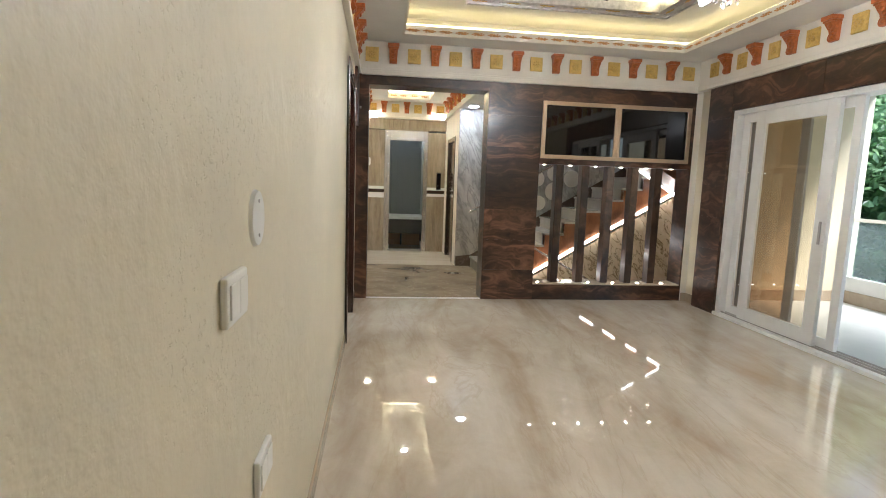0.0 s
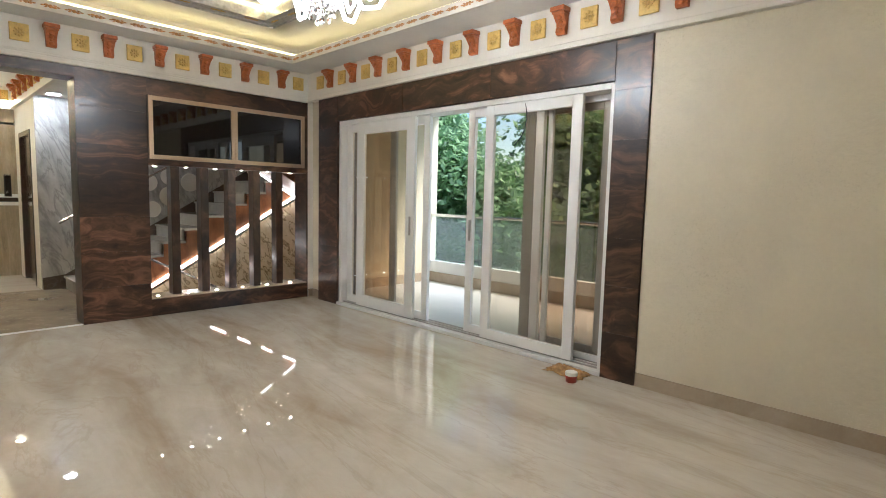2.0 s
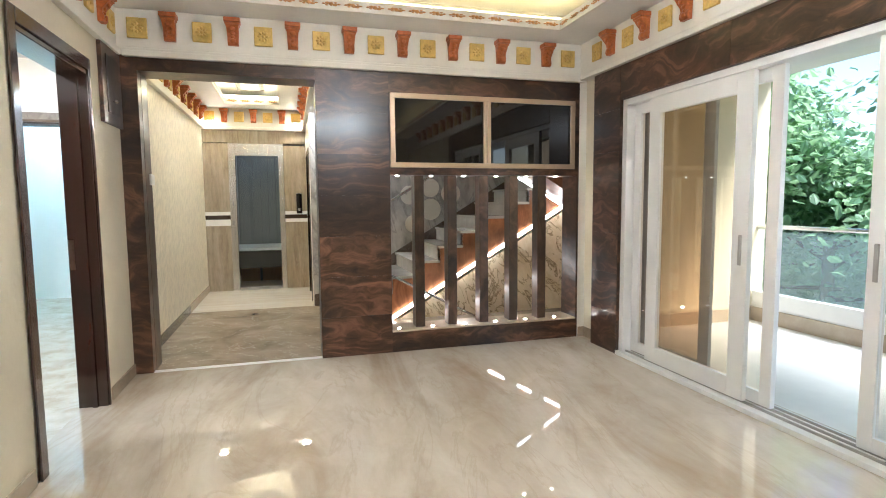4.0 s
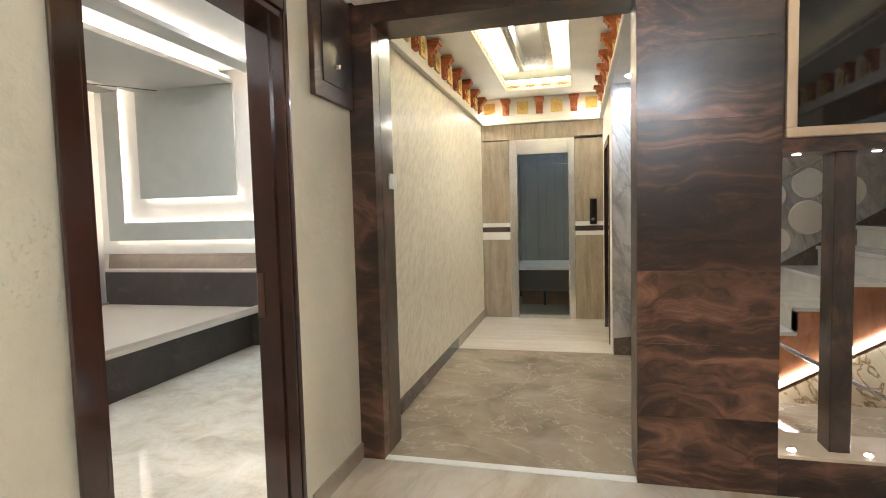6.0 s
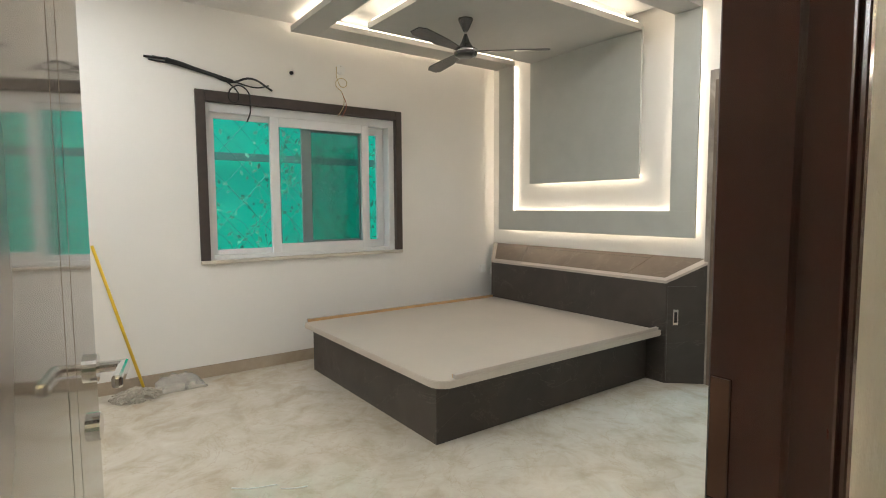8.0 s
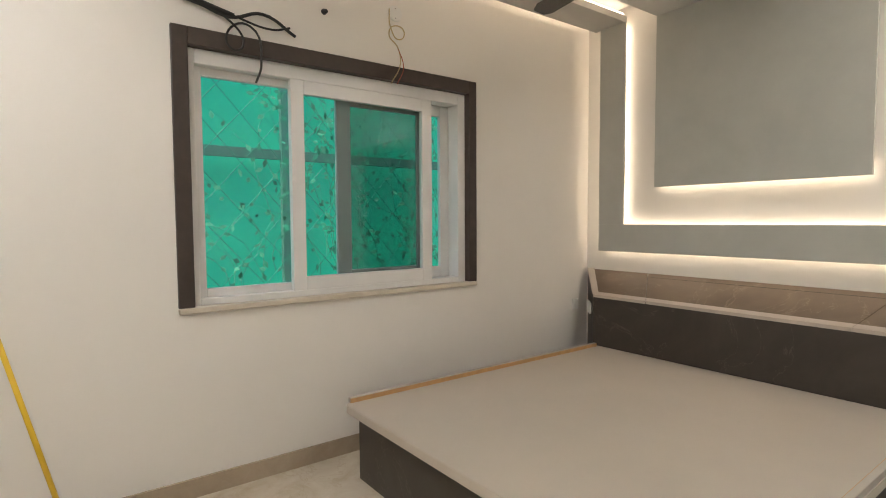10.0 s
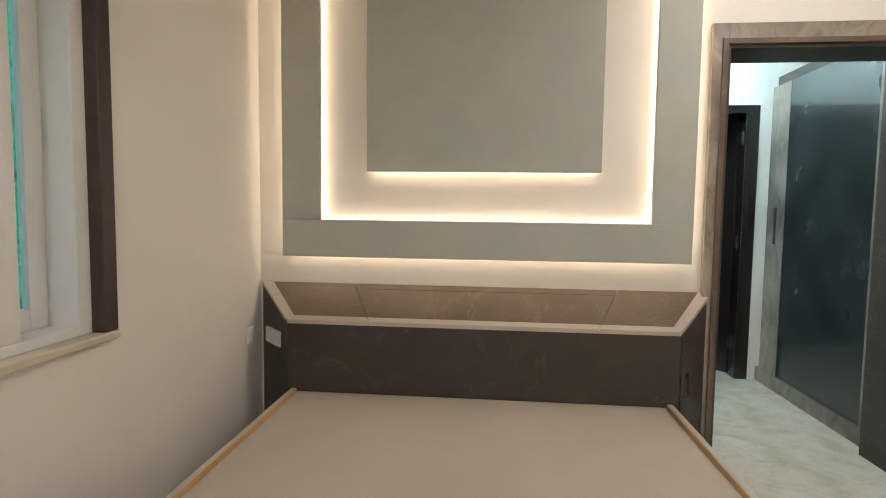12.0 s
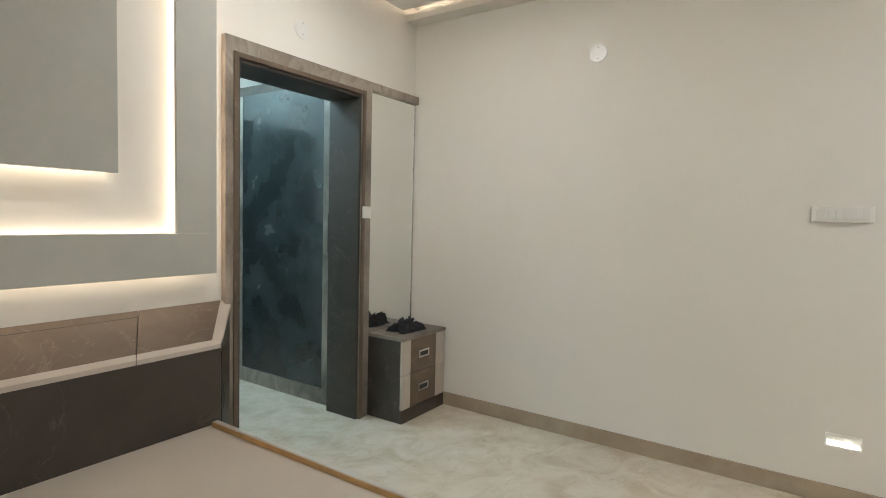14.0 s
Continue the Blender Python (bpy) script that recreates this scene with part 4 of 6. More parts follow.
# door leaf, swung into the bedroom
LEAF = plain("glossy_pale_laminate", (0.36, 0.315, 0.265), 0.06, vary=0.04, coat=1.0)
leaf = new("bedroom_door_leaf")
leaf.matrix_basis = pose(BX1, D0 + 0.038, 0.006, 0, 0, 79.2)
ORIGIN[leaf] = Vector((0, 0, 0))
tagged(leaf, "open glossy pale laminate door with two grooves", "door")
for r in ((-0.036, 0.0, 0.0, 0.575, 0, 2.2), (-0.036, 0.0, 0.581, 0.641, 0, 2.2), (-0.036, 0.0, 0.647, 0.84, 0, 2.2), (-0.036, -0.006, 0.575, 0.581, 0, 2.2), (-0.036, -0.006, 0.641, 0.647, 0, 2.2)):
    part("panel", boxes(r), LEAF, leaf)
for side in (1, -1):
    xs = 0.0 if side == 1 else -0.036
    bm = bmesh.new()
    rod(bm, (xs, 0.78, 1.115), (xs + side * 0.012, 0.78, 1.115), 0.027, seg=24)
    rose = part("rose", bm, CHROME, leaf, smooth=False)
    bm = bmesh.new()
    rod(bm, (xs + side * 0.012, 0.78, 1.115), (xs + side * 0.055, 0.78, 1.115), 0.011)
    bx(bm, xs + side * 0.055 - 0.009, xs + side * 0.055 + 0.009, 0.665, 0.792, 1.101, 1.125, bevel=0.006)
    part("lever", bm, CHROME, leaf, "chrome lever handle")
    bm = bmesh.new()
    rod(bm, (xs, 0.78, 1.0), (xs + side * 0.012, 0.78, 1.0), 0.027, seg=24)
    part("key_rose", bm, CHROME, leaf)

# second door further back in the plaster wall
door = thing("closed_door", (XL, -0.1, 0), "closed red-brown door in a polished frame", "door")
part("leaf", boxes((XL + 0.001, XL + 0.012, -0.55, 0.30, 0, 2.2)), WOOD_RED, door)
part("frame", boxes((XL, XL + 0.03, 0.30, 0.40, 0, 2.3), bevel=0.005), WOOD_RED, door)
part("frame", boxes((XL, XL + 0.03, -0.65, -0.55, 0, 2.3), bevel=0.005), WOOD_RED, door)
part("frame", boxes((XL, XL + 0.03, -0.55, 0.30, 2.2, 2.3), bevel=0.005), WOOD_RED, door)


# ---- sliding doors ----
def sash(name, x, y0, y1, z0, z1, w, d, frame_mat, label, group="", pane=DOOR_GLASS, category="sliding door", handle=None, flip=True):
    """A framed pane in a wall that runs along y."""
    ob = thing(name, (x, (y0 + y1) / 2, z0), label, category, group)
    for nm, r in (("stile", (x - d / 2, x + d / 2, y0, y0 + w, z0, z1)), ("stile", (x - d / 2, x + d / 2, y1 - w, y1, z0, z1)), ("rail", (x - d / 2, x + d / 2, y0 + w, y1 - w, z0, z0 + w)), ("rail", (x - d / 2, x + d / 2, y0 + w, y1 - w, z1 - w, z1))):
        part(nm, boxes(r, bevel=0.003), frame_mat, ob)
    if pane is not None:
        a, b = (y1 - w, y0 + w) if flip else (y0 + w, y1 - w)
        part("pane", sheet([(x, a, z0 + w), (x, b, z0 + w), (x, b, z1 - w), (x, a, z1 - w)]), pane, ob).visible_shadow = False
    if handle is not None:
        part("handle", boxes((x - d / 2 - 0.012, x - d / 2, handle - 0.012, handle + 0.012, z0 + 0.9, z0 + 1.1), bevel=0.004), GREY_ALU, ob)
    return ob


slf = thing("sliding_door_frame", (4.73, 3.78, 0), "white sliding door frame with three tracks", "door frame")
for nm, r in (("jamb", (4.655, 4.86, 5.52, 5.58, 0, 2.25)), ("jamb", (4.655, 4.86, 1.98, 2.02, 0, 2.25)), ("head", (4.655, 4.86, 2.02, 5.52, 2.2, 2.25)), ("track", (4.62, 4.86, 1.98, 5.58, 0, 0.035))):
    part(nm, boxes(r, bevel=0.004), UPVC, slf)
for x in (4.69, 4.75, 4.81):
    part("track_rib", boxes((x - 0.005, x + 0.005, 2.02, 5.52, 0.035, 0.05)), GREY_ALU, slf)
G = "sliding door panels"
SCREEN = pane_glass("brown_insect_mesh", (0.62, 0.46, 0.33), 0.0)
sash("sliding_door", 4.69, 4.225, 5.235, 0.05, 2.2, 0.13, 0.04, UPVC, "white framed sliding glass door, pushed aside", G, handle=4.28)
sash("sliding_door", 4.75, 4.06, 5.51, 0.05, 2.2, 0.085, 0.04, UPVC, "white framed sliding glass door behind another", G)
sash("mesh_door", 4.81, 4.665, 5.51, 0.05, 2.2, 0.105, 0.03, GREY_ALU, "grey framed sliding insect screen", "insect screens", SCREEN)
sash("sliding_door", 4.75, 2.66, 3.52, 0.05, 2.2, 0.08, 0.04, UPVC, "white framed sliding glass door beside the open gap", G, handle=3.47)
sash("sliding_door", 4.69, 2.265, 3.255, 0.05, 2.2, 0.092, 0.04, UPVC, "white framed sliding glass door", G)
sash("sliding_door", 4.81, 2.02, 2.66, 0.05, 2.2, 0.05, 0.03, UPVC, "white framed sliding glass door at the end", G)
sash("mesh_door", 4.85, 2.06, 2.93, 0.05, 2.2, 0.11, 0.02, GREY_ALU, "grey framed sliding insect screen", "insect screens", SCREEN)


structure("baseboard_balcony", SKIRT, "brown stone skirting on the balcony end wall", (XR + 0.22, 7.0, 6.388, 6.4, -0.02, 0.12), category="baseboard")


def wire(name, pts, r, mat, label, category="cable", group=""):
    cu = bpy.data.curves.new(name, "CURVE")
    cu.dimensions, cu.bevel_depth, cu.bevel_resolution, cu.resolution_u = "3D", r, 2, 6
    sp = cu.splines.new("BEZIER")
    sp.bezier_points.add(len(pts) - 1)
    for b, p in zip(sp.bezier_points, pts):
        b.co, b.handle_left_type, b.handle_right_type = p, "AUTO", "AUTO"
    cu.materials.append(mat)
    ob = new(name, cu)
    return tagged(ob, label, category, group)


wire("cable", [(4.675, 2.82, 2.19), (4.668, 2.80, 2.08), (4.667, 2.83, 1.93), (4.668, 2.92, 1.83)], 0.005, BLACK, "thin black cable hanging on the sliding door")

# rag and tin on the floor
def crumple(name, at, sx, sy, h, mat, label, category, seed):
    """Soft cloth thrown in a heap: a sheet with deep folds."""
    bm = bmesh.new()
    bmesh.ops.create_grid(bm, x_segments=36, y_segments=36, size=1)
    off = Vector((seed * 7.3, seed * 3.1, 0))
    for v in bm.verts:
        p = v.co.copy()
        edge = 1 - min(1, max(abs(p.x), abs(p.y))) ** 3
        n1, n2 = noise.noise(p * 1.8 + off), noise.noise(p * 4.2 + off * 2)
        turb = noise.noise(p * 9 + off)
        v.co = Vector((at[0] + sx * (p.x + 0.35 * n1 + 0.12 * n2), at[1] + sy * (p.y + 0.35 * noise.noise(p * 1.8 - off) + 0.12 * turb), at[2] + max(0.004, h * (0.6 * edge + 0.28 * n2 * edge + 0.3 * n1 * edge + 0.1 * turb * edge))))
    ob = solid(name, bm, mat, label, category, smooth=True)
    mod = ob.modifiers.new("thickness", "SOLIDIFY")
    mod.thickness = 0.004
    return ob


crumple("rag", (4.52, 2.2, 0.0), 0.09, 0.16, 0.07, plain("ochre_rag_cloth", (0.42, 0.24, 0.09), 0.9, vary=0.35, scale=30, grain=0.4), "crumpled ochre rag on the marble floor", "rag", 1)
tin = thing("paint_tin", (4.35, 2.06, 0), "small white and red plastic tin beside a rag", "tin")
bm = bmesh.new()
lathe(bm, [(0.036, 0), (0.04, 0.004), (0.043, 0.05), (0.042, 0.052)], (4.35, 2.06, 0))
part("pot", bm, plain("red_label", (0.4, 0.06, 0.04), 0.4), tin, smooth=True)
bm = bmesh.new()
lathe(bm, [(0.045, 0.052), (0.046, 0.056), (0.046, 0.078), (0.04, 0.082)], (4.35, 2.06, 0))
part("lid", bm, WHITE_PLASTIC, tin, "white lid")

# ---- chandelier and fan of the living room ----
ch = thing("chandelier", (2.6, 2.75, 2.38), "crystal chandelier with white lit polygon arms", "chandelier")
bm = bmesh.new()
rod(bm, (2.6, 2.75, CEIL), (2.6, 2.75, CEIL - 0.05), 0.07, 0.06, 24)
rod(bm, (2.6, 2.75, CEIL - 0.05), (2.6, 2.75, 2.63), 0.012)
rod(bm, (2.6, 2.75, 2.67), (2.6, 2.75, 2.62), 0.15, 0.15, 32)
part("stem", bm, CHROME, ch)
RING_LED = glow("white_led_arm", (1.0, 0.95, 0.87), 40)
for k in range(6):
    a = k * math.pi / 3 + 0.35
    bm = bmesh.new()
    ux, uy = math.cos(a), math.sin(a)
    pts = [(0.15, 2.62), (0.36, 2.70), (0.40, 2.56), (0.33, 2.44), (0.24, 2.43), (0.17, 2.53)]
    for p, q in zip(pts, pts[1:] + pts[:1]):
        rod(bm, (2.6 + p[0] * ux, 2.75 + p[0] * uy, p[1]), (2.6 + q[0] * ux, 2.75 + q[0] * uy, q[1]), 0.011, seg=6)
    for p, q in zip([(0.22, 2.6), (0.32, 2.63), (0.34, 2.55), (0.28, 2.48)], [(0.32, 2.63), (0.34, 2.55), (0.28, 2.48), (0.22, 2.6)]):
        rod(bm, (2.6 + p[0] * ux, 2.75 + p[0] * uy, p[1]), (2.6 + q[0] * ux, 2.75 + q[0] * uy, q[1]), 0.008, seg=6)
    part("lit_arm", bm, RING_LED, ch, "white lit polygon arm")
rng = random.Random(4)
for ringr, cnt, z0 in ((0.135, 14, 2.47), (0.1, 10, 2.42), (0.06, 7, 2.37), (0.02, 3, 2.33)):
    for k in range(cnt):
        a = 2 * math.pi * k / cnt + rng.random() * 0.3
        x, y = 2.6 + ringr * math.cos(a), 2.75 + ringr * math.sin(a)
        bm = bmesh.new()
        z = 2.62
        while z > z0:
            h = rng.uniform(0.028, 0.05)
            m = Matrix.Translation((x, y, z - h / 2)) @ pose(0, 0, 0, 0, 0, rng.uniform(0, 90)) @ Matrix.Diagonal((0.012, 0.012, h / 2, 1))
            bmesh.ops.create_icosphere(bm, subdivisions=1, radius=1, matrix=m)
            z -= h + 0.002
        part("crystal_string", bm, CRYSTAL, ch, "clear cut crystal string")


def ceiling_fan(at, drop, radius, turn, body_mat, blade_mat, label):
    x, y, z = at
    ob = thing("ceiling_fan", (x, y, z - drop - 0.08), label, "ceiling fan")
    bm = bmesh.new()
    lathe(bm, [(0.012, -0.1), (0.02, -0.095), (0.055, -0.02), (0.06, 0.0)], (x, y, z))
    part("canopy", bm, body_mat, ob, smooth=True)
    bm = bmesh.new()
    rod(bm, (x, y, z - 0.09), (x, y, z - drop + 0.08), 0.012)
    part("rod", bm, STEEL, ob)
    bm = bmesh.new()
    lathe(bm, [(0.05, -0.06), (0.085, -0.05), (0.095, -0.03), (0.095, 0.0), (0.06, 0.02), (0.035, 0.06), (0.016, 0.11), (0.013, 0.12)], (x, y, z - drop))
    part("motor", bm, body_mat, ob, smooth=True)
    bm = bmesh.new()
    lathe(bm, [(0.0955, -0.022), (0.1, -0.018), (0.1, -0.006), (0.0955, -0.002)], (x, y, z - drop))
    part("ring", bm, STEEL, ob, "steel ring", smooth=True)
    for k in range(3):
        bm = bmesh.new()
        out = [(0.08, -0.022), (0.16, -0.035), (radius * 0.5, -0.062), (radius * 0.92, -0.068), (radius, -0.045), (radius, 0.03), (radius * 0.9, 0.055), (radius * 0.5, 0.048), (0.16, 0.03), (0.08, 0.022)]
        prism(bm, out, "z", -0.004, 0.004)
        bmesh.ops.transform(bm, verts=bm.verts, matrix=Matrix.Translation((x, y, z - drop - 0.012)) @ pose(0, 0, 0, 0, 0, turn + 120 * k) @ pose(0, 0, 0, 11, 0, 0))
        part("blade", bm, blade_mat, ob)
    return ob


ceiling_fan((2.47, 3.75, CEIL), 0.28, 0.62, 200, FAN_BROWN, FAN_BROWN, "dark brown three-blade ceiling fan")

# ---- bedroom: wall panels and ceiling that wrap over the bed ----
PY = 8.797
WP0, WP1, WPB = -3.735, -1.414, 1.164         # outer grey panel
WI0, WI1, WIB = -3.505, -1.634, 1.381         # recess
SQ0, SQ1, SQB = -3.227, -1.917, 1.659         # inner panel
BZ, CZ = 2.95, 2.905                          # underside of ceiling band, of centre panel
panel = thing("wall_panel", (-2.5, PY, WPB), "warm grey U-shaped wall panel with lit edges", "wall panel")
part("side", boxes((WP0, WI0, PY, PY + 0.022, WIB, BZ + 0.03), bevel=0.002), GREY_PANEL, panel)
part("side", boxes((WI1, WP1, PY, PY + 0.022, WIB, BZ + 0.03), bevel=0.002), GREY_PANEL, panel)
part("bottom", boxes((WP0, WP1, PY, PY + 0.022, WPB, WIB), bevel=0.002), GREY_PANEL, panel)
part("batten", boxes((WP0 + 0.09, WP0 + 0.12, PY + 0.022, BY1 - 0.001, WPB + 0.09, BZ), (WP1 - 0.12, WP1 - 0.09, PY + 0.022, BY1 - 0.001, WPB + 0.09, BZ), (WP0 + 0.12, WP1 - 0.12, PY + 0.022, BY1 - 0.001, WPB + 0.09, WPB + 0.12)), BED_WALL, panel)
centre = thing("inner_wall_panel", (-2.53, PY, SQB), "warm grey square panel above the bed with lit edges", "wall panel")
part("board", boxes((SQ0, SQ1, PY - 0.02, PY + 0.004, SQB, CZ + 0.03), bevel=0.002), GREY_PANEL, centre)
part("batten", boxes((SQ0 + 0.07, SQ1 - 0.07, PY + 0.004, BY1 - 0.001, SQB + 0.07, CZ)), BED_WALL, centre)
SY = 6.43                                     # south edge of the ceiling band
cband = thing("ceiling_band", (-2.5, 7.6, BZ), "pale grey dropped ceiling band with lit edges", "ceiling panel")
part("side", boxes((WP0 - 0.06, WI0, SY + 0.23, PY + 0.02, BZ, BZ + 0.05), bevel=0.002), GREY_CEIL, cband)
part("side", boxes((WI1, WP1, SY + 0.23, PY + 0.02, BZ, BZ + 0.05), bevel=0.002), GREY_CEIL, cband)
part("front", boxes((WP0 - 0.06, WP1, SY, SY + 0.23, BZ, BZ + 0.05), bevel=0.002), GREY_CEIL, cband)
part("hanger", boxes((WP0 + 0.05, WP0 + 0.09, SY + 0.1, PY, BZ + 0.05, CEIL - 0.101)), WHITE_CEIL, cband)
part("hanger", boxes((WP1 - 0.13, WP1 - 0.09, SY + 0.1, PY, BZ + 0.05, CEIL - 0.101)), WHITE_CEIL, cband)
cpan = thing("ceiling_centre_panel", (-2.53, 7.8, CZ), "pale grey dropped ceiling panel carrying the fan", "ceiling panel")
part("board", boxes((SQ0, SQ1, 6.88, PY - 0.022, CZ, CZ + 0.05), bevel=0.002), GREY_CEIL, cpan)
part("hanger", boxes((SQ0 + 0.1, SQ1 - 0.1, 7.0, PY - 0.1, CZ + 0.05, CEIL - 0.101)), WHITE_CEIL, cpan)
LG = "strip lights behind the bed panels"
y0, y1 = PY + 0.03, PY + 0.045
for r in ((WP0 + 0.035, WP0 + 0.05, y0, y1, WPB + 0.05, BZ), (WP1 - 0.05, WP1 - 0.035, y0, y1, WPB + 0.05, BZ), (WP0 + 0.05, WP1 - 0.05, y0, y1, WPB + 0.035, WPB + 0.05),
          (WI0 - 0.03, WI0 - 0.015, y0, y1, WIB, BZ), (WI1 + 0.015, WI1 + 0.03, y0, y1, WIB, BZ), (WI0, WI1, y0, y1, WIB - 0.03, WIB - 0.015),
          (SQ0 + 0.02, SQ1 - 0.02, y0, y1, SQB + 0.02, SQB + 0.035)):
    strip("led_strip", [r], WARM_LED, "warm strip light behind the grey wall panel", LG)
LG = "strip lights above the bed ceiling panels"
z0, z1 = BZ + 0.055, BZ + 0.07
for r in ((WP0 - 0.02, WP0 - 0.005, SY + 0.05, PY, z0, z1), (WP1 - 0.05, WP1 - 0.035, SY + 0.05, PY, z0, z1), (WP0, WP1 - 0.05, SY + 0.035, SY + 0.05, z0, z1),
          (WI0 - 0.03, WI0 - 0.015, SY + 0.2, PY, z0, z1), (WI1 + 0.015, WI1 + 0.03, SY + 0.2, PY, z0, z1), (WI0, WI1, SY + 0.185, SY + 0.2, z0, z1),
          (SQ0 + 0.02, SQ0 + 0.035, 6.92, PY - 0.05, z0 - 0.045, z1 - 0.045), (SQ1 - 0.035, SQ1 - 0.02, 6.92, PY - 0.05, z0 - 0.045, z1 - 0.045), (SQ0 + 0.04, SQ1 - 0.04, 6.90, 6.915, z0 - 0.045, z1 - 0.045)):
    strip("led_strip", [r], WARM_LED, "warm strip light above the grey ceiling panel", LG)

structure("trim_bedroom_east", BED_WALL, "cream cove ledge under the bedroom ceiling", (0.27, BX1 + 0.001, 5.0, BY1 - 0.001, 3.028, 3.05), (0.27, 0.282, 5.0, BY1 - 0.001, 3.05, 3.075), category="trim")
for row in ((0.33, 0.345, 5.1, BY1 - 0.02, 3.051, 3.062), (-1.3, 0.1, 8.76, 8.775, CEIL - 0.059, CEIL - 0.048)):
    strip("led_strip", [row], WARM_LED, "warm strip light hidden in the ceiling cove", "strip lights in the bedroom ceiling cove")

# ---- bed ----
bed = thing("bed", (-2.6, 7.5, 0), "low platform bed with charcoal sides and bare pale top", "bed")
part("side", boxes((-3.558, -3.54, 6.475, 8.597, 0, 0.38)), LAMINATE, bed)
part("side", boxes((-1.706, -1.688, 6.475, 8.597, 0, 0.38)), LAMINATE, bed)
part("foot_panel", boxes((-3.54, -1.706, 6.475, 6.493, 0, 0.38)), LAMINATE, bed)
bm = bmesh.new()
cx0, cx1, cy0, cy1, rr = -3.60, -1.557, 6.40, 8.597, 0.11
out = [(cx1, cy1), (cx0, cy1)]
for c, a0 in (((cx0 + rr * 0.5, cy0 + rr * 0.5), 180), ((cx1 - rr, cy0 + rr), 270)):
    r = rr * 0.5 if a0 == 180 else rr
    out += [(c[0] + r * math.cos(radians(a0 + 15 * k)), c[1] + r * math.sin(radians(a0 + 15 * k))) for k in range(7)]
prism(bm, out, "z", 0.38, 0.427)
bmesh.ops.bevel(bm, geom=[e for e in bm.edges if abs(e.verts[0].co.z - e.verts[1].co.z) < 1e-5], offset=0.004, segments=2, affect="EDGES")
part("top", bm, BED_TOP, bed, "bare pale top with rounded corners")
for x0, x1 in ((cx0 + 0.004, cx0 + 0.03), (cx1 - 0.03, cx1 - 0.002)):
    st = part("edge_strip", boxes((x0, x1, cy0 + 0.03 if x0 < -3 else cy0 + 0.12, cy1 - 0.03, 0.428, 0.455), bevel=0.003), BEIGE_EDGE, bed, "raised edge strip with raw pine side")
    inner = (x1, x1 + 0.003) if x0 < -3 else (x0 - 0.003, x0)
    part("pine_side", boxes((*inner, cy0 + 0.03 if x0 < -3 else cy0 + 0.12, cy1 - 0.03, 0.428, 0.452)), RAW_WOOD, st)

# ---- headboard cabinet: splayed ends and sloping lid ----
hb = thing("headboard", (-2.55, 8.7, 0), "charcoal laminate headboard cabinet with a brown sloping lid", "headboard")
F0, F1, FY, K0, K1, KY = -3.63, -1.522, 8.60, -3.888, -1.281, BY1 - 0.002
ZF, ZK = 0.828, 1.005


def hexa(lo, hi, mat, name, label=""):
    bm = bmesh.new()
    a, b = [bm.verts.new(p) for p in lo], [bm.verts.new(p) for p in hi]
    bm.faces.new(a[::-1])
    bm.faces.new(b)
    for i in range(4):
        bm.faces.new((a[i], a[(i + 1) % 4], b[(i + 1) % 4], b[i]))
    bmesh.ops.recalc_face_normals(bm, faces=bm.faces)
    return part(name, bm, mat, hb, label)


hexa([(F0, FY, 0), (F1, FY, 0), (K1, KY, 0), (K0, KY, 0)], [(F0, FY, ZF - 0.02), (F1, FY, ZF - 0.02), (K1, KY, ZK - 0.02), (K0, KY, ZK - 0.02)], LAMINATE, "carcass")


def lid_point(u, v, lift):
    """u along the lid from 0 to 1, v from front to back."""
    a = Vector((F0, FY, ZF)).lerp(Vector((F1, FY, ZF)), u)
    b = Vector((K0, KY, ZK)).lerp(Vector((K1, KY, ZK)), u)
    return a.lerp(b, v) + Vector((0, 0, lift))


def lid_piece(name, u0, u1, v0, v1, low, high, mat, label=""):
    hexa([lid_point(u0, v0, low), lid_point(u1, v0, low), lid_point(u1, v1, low), lid_point(u0, v1, low)], [lid_point(u0, v0, high), lid_point(u1, v0, high), lid_point(u1, v1, high), lid_point(u0, v1, high)], mat, name, label)


for u0, u1 in ((0.025, 0.217), (0.219, 0.803), (0.805, 0.975)):
    lid_piece("lid", u0, u1, 0.1, 0.985, -0.018, 0.0, LAMINATE_BROWN, "brown stone-look sloping lid")
lid_piece("lid_gap", 0.217, 0.803, 0.84, 0.846, 0.0, 0.001, LAMINATE)
for u0, u1 in ((0.0, 0.217), (0.219, 0.803), (0.805, 1.0)):
    lid_piece("edge_band", u0, u1, -0.01, 0.1, -0.019, 0.003, BEIGE_EDGE, "beige edge band")
lid_piece("edge_band", -0.002, 0.025, 0.1, 1.0, -0.019, 0.003, BEIGE_EDGE, "beige edge band")
lid_piece("edge_band", 0.975, 1.002, 0.1, 1.0, -0.019, 0.003, BEIGE_EDGE, "beige edge band")
# pull handle and door lines in the splayed end
side = Vector((K1 - F1, KY - FY, 0)).normalized()
nrm = Vector((side.y, -side.x, 0))


def on_side(u, z, out):
    return Vector((F1, FY, 0)) + side * u + Vector((0, 0, z)) + nrm * out


def side_piece(name, u0, u1, z0, z1, o0, o1, mat, label=""):
    hexa([on_side(u0, z0, o0), on_side(u1, z0, o0), on_side(u1, z0, o1), on_side(u0, z0, o1)], [on_side(u0, z1, o0), on_side(u1, z1, o0), on_side(u1, z1, o1), on_side(u0, z1, o1)], mat, name, label)


